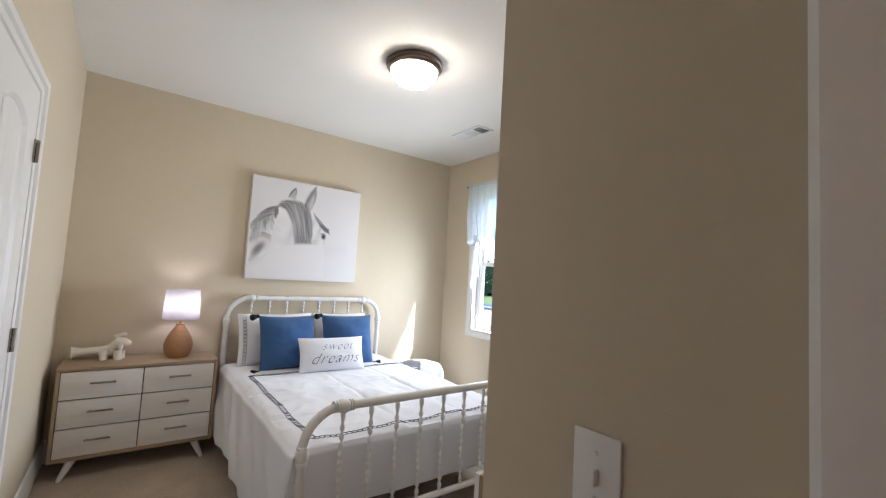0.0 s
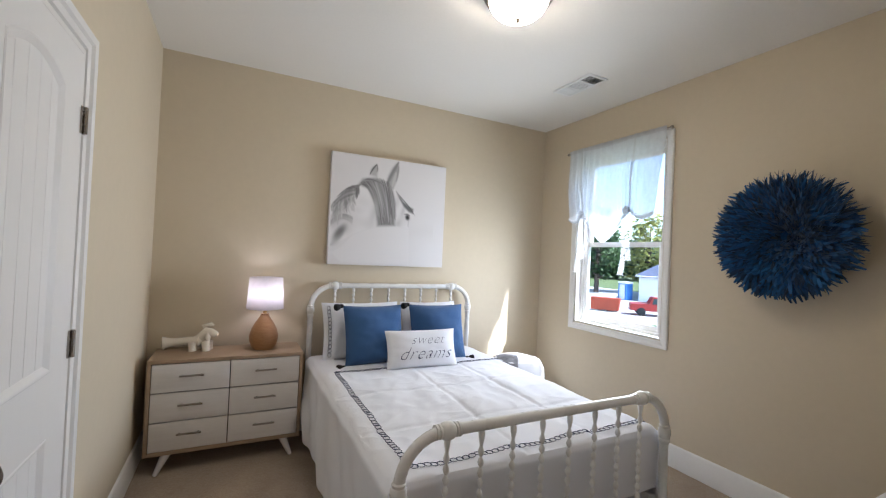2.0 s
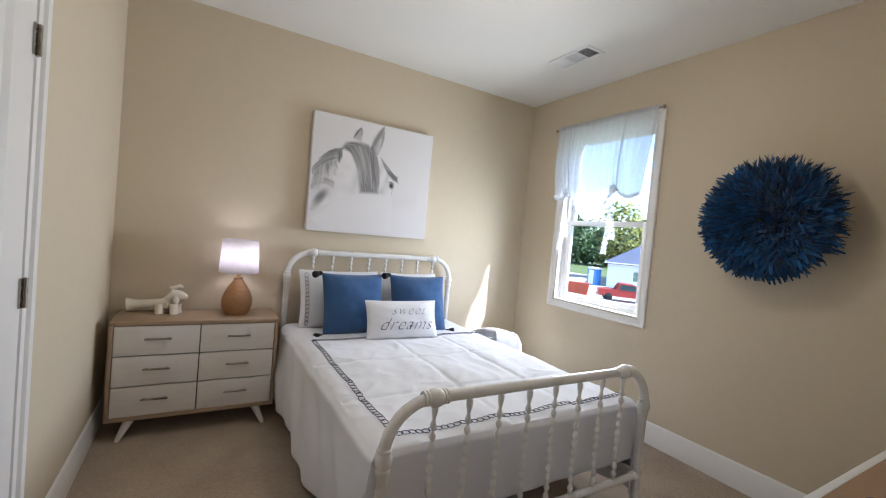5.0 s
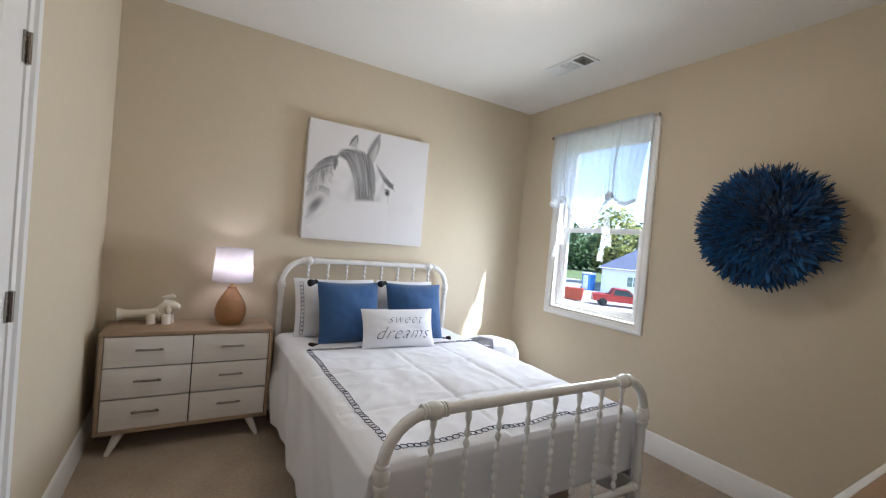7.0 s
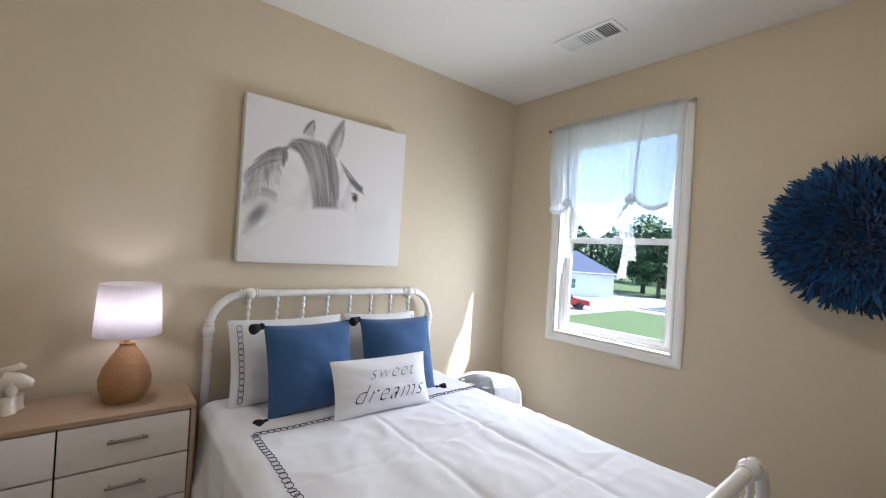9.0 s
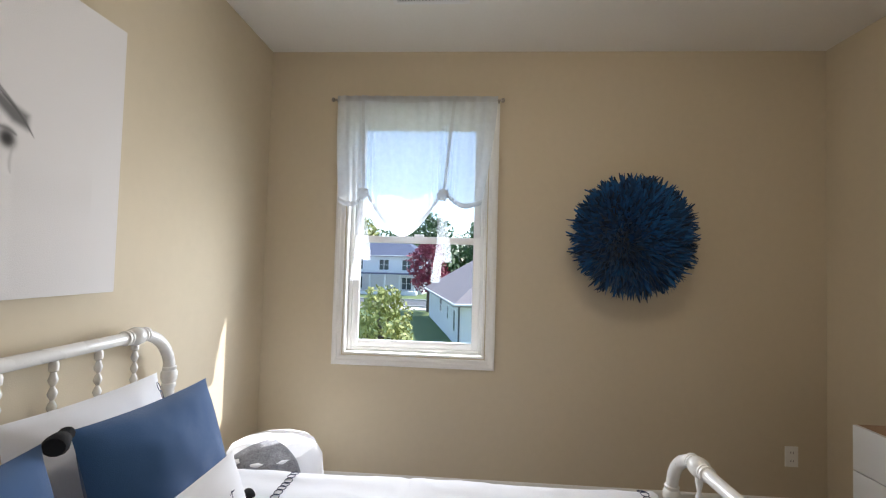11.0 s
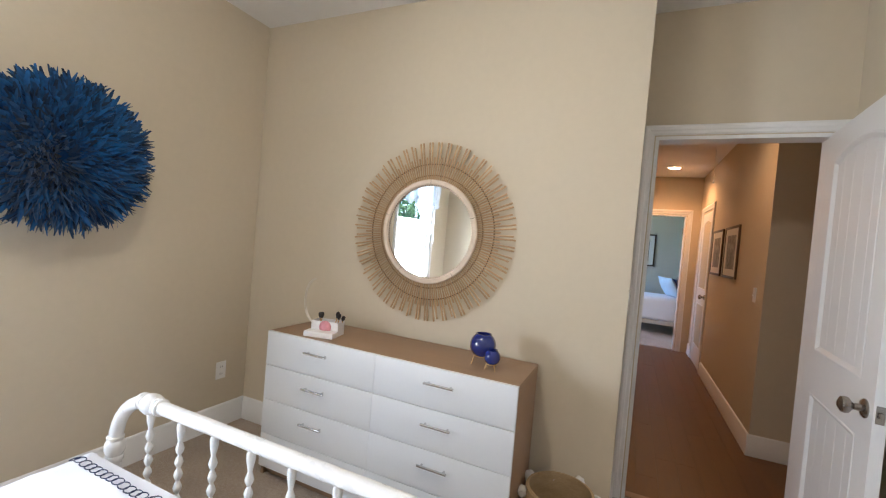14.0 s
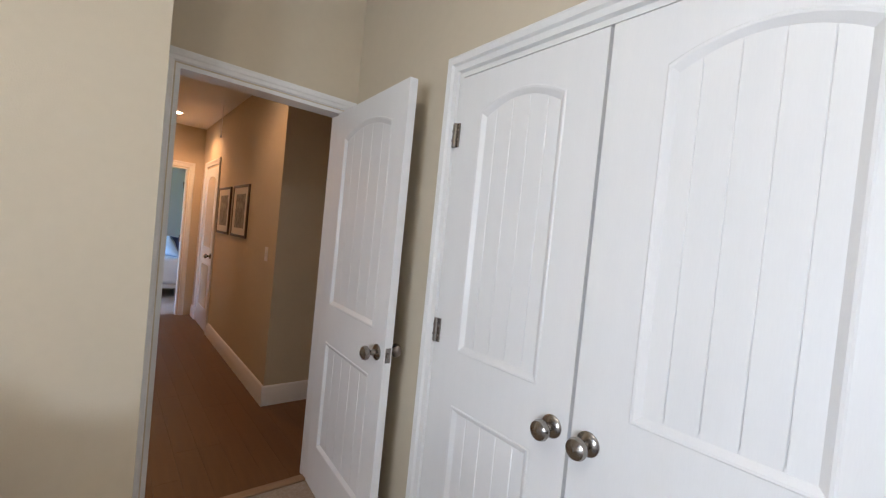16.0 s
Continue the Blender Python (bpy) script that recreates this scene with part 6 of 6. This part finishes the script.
def leaves(bm_v, bm_f, centre, radius, n, size, rnd, squash=0.8):
    for _ in range(n):
        d = Vector((rnd.gauss(0, 1), rnd.gauss(0, 1), rnd.gauss(0, 1))).normalized()
        p = centre + Vector((d.x, d.y, d.z * squash)) * radius * rnd.uniform(0.55, 1.0)
        a = Vector((rnd.gauss(0, 1), rnd.gauss(0, 1), rnd.gauss(0, 1))).normalized()
        b = a.orthogonal().normalized()
        s = size * rnd.uniform(0.6, 1.3)
        k = len(bm_v)
        bm_v += [p - a * s, p + b * s * 0.55, p + a * s, p - b * s * 0.55]
        bm_f.append((k, k + 1, k + 2, k + 3))


def tree(name, at, height, spread, mat, label, seed, low=0.3, clumps=26, per=80, size=0.16, cone=False):
    rnd = random.Random(seed)
    base = Vector((at[0], at[1], GZ))
    root = thing(name, base, label, "tree" if height > 2.2 else "shrub")
    bm = bmesh.new()
    tube(bm, [base, base + Vector((0.03, 0.02, height * 0.35)), base + Vector((-0.05, 0.06, height * 0.85))], [0.035 * height * 0.9, 0.025 * height, 0.006 * height], 8)
    centres = []
    for k in range(clumps):
        f = (k + 0.5) / clumps
        z = height * (low + (1 - low) * f)
        width = spread * ((1 - f) ** 0.8 + 0.06 if cone else math.sin(math.pi * (0.12 + 0.83 * f)) ** 0.7)
        a = 2.4 * k + rnd.uniform(-0.4, 0.4)
        r = width * rnd.uniform(0.45, 0.85)
        c = base + Vector((r * math.cos(a), r * math.sin(a), z))
        centres.append((c, width))
        if k % 2 == 0:
            tube(bm, [base + Vector((0, 0, z * 0.75)), base.lerp(c, 0.6) + Vector((0, 0, 0.35 * z * 0.4)), c], [0.012 * height, 0.007 * height, 0.002 * height], 5)
    part("trunk", bm, BARK, root, "grey-brown trunk with limbs")
    v, f = [], []
    for c, width in centres:
        leaves(v, f, c - base, spread * rnd.uniform(0.28, 0.45), per, size, rnd)
    me = bpy.data.meshes.new("crown")
    me.from_pydata([tuple(p) for p in v], [], f)
    me.materials.append(mat)
    ob = new("crown", me)
    ob.parent = root
    tagged(ob, "", "", "", "stuff")
    return root


tree("yard_tree", BUSH, 3.75, 1.05, LEAFY, "bushy yellow-green young tree on the lawn", 3, low=0.12, clumps=34, per=90, size=0.085)
tree("red_tree", RED, 6.6, 2.1, LEAFR, "crimson-leaved tree near the street", 4, low=0.35, clumps=30, per=90, size=0.17)
for k, (x, y, h, s) in enumerate(((50, 47, 12, 4), (44, 52, 13, 4.5), (58, 44, 12, 4), (64, 40, 13, 4.4), (55, 55, 14, 5), (68, 33, 12, 4.2), (72, 22, 12, 4.5), (36, 56, 13, 4.5), (76, 10, 13, 4.6), (74, 0, 12, 4.2), (70, -12, 12, 4.6), (47, -9, 8, 3.2), (62, 28, 10, 3.6))):
    tree("street_tree", (x, y), h, s, LEAF if k % 4 != 2 else LEAFY, "tall leafy green tree behind the houses", 20 + k, low=0.22, clumps=34, per=70, size=0.36)
v, f = [], []
rnd = random.Random(77)
for k in range(420):
    x, y = (95 + rnd.uniform(0, 14), rnd.uniform(-110, 120)) if k % 2 else (rnd.uniform(25, 105), 88 + rnd.uniform(0, 14))
    h = rnd.uniform(8, 14)
    for q in range(5):
        leaves(v, f, Vector((x + rnd.uniform(-2, 2), y + rnd.uniform(-2, 2), GZ + h * rnd.uniform(0.15, 0.95))), 2.6, 26, 0.75, rnd)
me = bpy.data.meshes.new("far_woods")
me.from_pydata([tuple(p) for p in v], [], f)
me.materials.append(LEAF)
tagged(new("far_woods", me), "dense green woods beyond the houses", "woods", kind="stuff")

DC = Vector((32.2, 29.2, GZ + 0.04))
root = thing("dumpster", DC, "open orange-red steel dumpster on the lot", "dumpster")
bm = bmesh.new()
prism(bm, [(-2.6, 0.15), (2.3, 0.15), (2.6, 1.5), (-2.6, 1.5)], lambda u, v_, d: DC + 0.5 * Vector((0.55 * u + 0.83 * d, -0.83 * u + 0.55 * d, v_ * 1.7)), -1.0, 1.0)
part("bin", bm, RUST, root)
for k in range(5):
    u = -2.2 + 1.05 * k
    bm = bmesh.new()
    prism(bm, [(u, 0.2), (u + 0.12, 0.2), (u + 0.12, 1.45), (u, 1.45)], lambda u_, v_, d: DC + 0.5 * Vector((0.55 * u_ + 0.83 * d, -0.83 * u_ + 0.55 * d, v_ * 1.7)), -1.1, -1.0)
    part("rib", bm, RUST, root)
part("runner", boxes((DC.x - 0.6, DC.x + 0.6, DC.y - 0.5, DC.y + 0.5, DC.z, DC.z + 0.15)), ASPH, root)

TC = Vector((34.6, 25.3, GZ + 0.04))
root = thing("parked_truck", TC, "red pickup truck parked on the lot", "truck")


def t3(u, v_, d):
    return TC + Vector((0.70 * u + 0.71 * d, -0.71 * u + 0.70 * d, v_))


bm = bmesh.new()
prism(bm, [(-2.5, 0.45), (2.5, 0.45), (2.55, 0.85), (1.1, 1.0), (0.6, 1.65), (-0.7, 1.7), (-0.95, 1.05), (-2.5, 1.05)], t3, -0.9, 0.9)
bmesh.ops.bevel(bm, geom=list(bm.edges), offset=0.06, segments=2, affect="EDGES")
body = part("body", bm, REDPAINT, root)
for s in (-0.91, 0.905):
    bm = bmesh.new()
    prism(bm, [(0.95, 1.08), (0.52, 1.56), (-0.6, 1.6), (-0.75, 1.1)], t3, s, s + 0.008)
    part("window", bm, DARKGLASS, body)
for u in (-1.6, 1.6):
    for d in (-0.82, 0.82):
        bm = bmesh.new()
        lathe(bm, [(0, -0.12), (0.3, -0.12), (0.37, -0.09), (0.37, 0.09), (0.3, 0.12), (0, 0.12)], t3(u, 0.37, d), 20, (0.71, 0.70, 0))
        part("wheel", bm, RUBBER, root)
for u, d, w in ((2.52, -0.62, 0.28), (2.52, 0.34, 0.28)):
    bm = bmesh.new()
    prism(bm, [(u, 0.62), (u + 0.06, 0.62), (u + 0.05, 0.80), (u, 0.80)], t3, d, d + w)
    part("headlight", bm, VINYL, root, "pale headlight")
for u in (2.50, -2.60):
    bm = bmesh.new()
    prism(bm, [(u, 0.36), (u + 0.12, 0.36), (u + 0.12, 0.52), (u, 0.52)], t3, -0.88, 0.88)
    part("bumper", bm, CHROME, root, "bright steel bumper")
bm = bmesh.new()
prism(bm, [(1.06, 1.04), (1.10, 1.06), (0.68, 1.60), (0.64, 1.60)], t3, -0.78, 0.78)
part("windscreen", bm, DARKGLASS, body)
QC = Vector((44.8, 37.4, GZ + 0.04))
root = thing("portable_toilet", QC, "blue and white portable toilet cabin", "cabin")
part("cabin", boxes((QC.x - 0.6, QC.x + 0.6, QC.y - 0.6, QC.y + 0.6, QC.z, QC.z + 2.05), bevel=0.05), BLUEPL, root)
part("cabin_roof", boxes((QC.x - 0.64, QC.x + 0.64, QC.y - 0.64, QC.y + 0.64, QC.z + 2.051, QC.z + 2.3), bevel=0.09), SIDING, root)
part("cabin_door", boxes((QC.x - 0.64, QC.x - 0.601, QC.y - 0.4, QC.y + 0.4, QC.z + 0.1, QC.z + 1.95), bevel=0.01), SIDING, root)
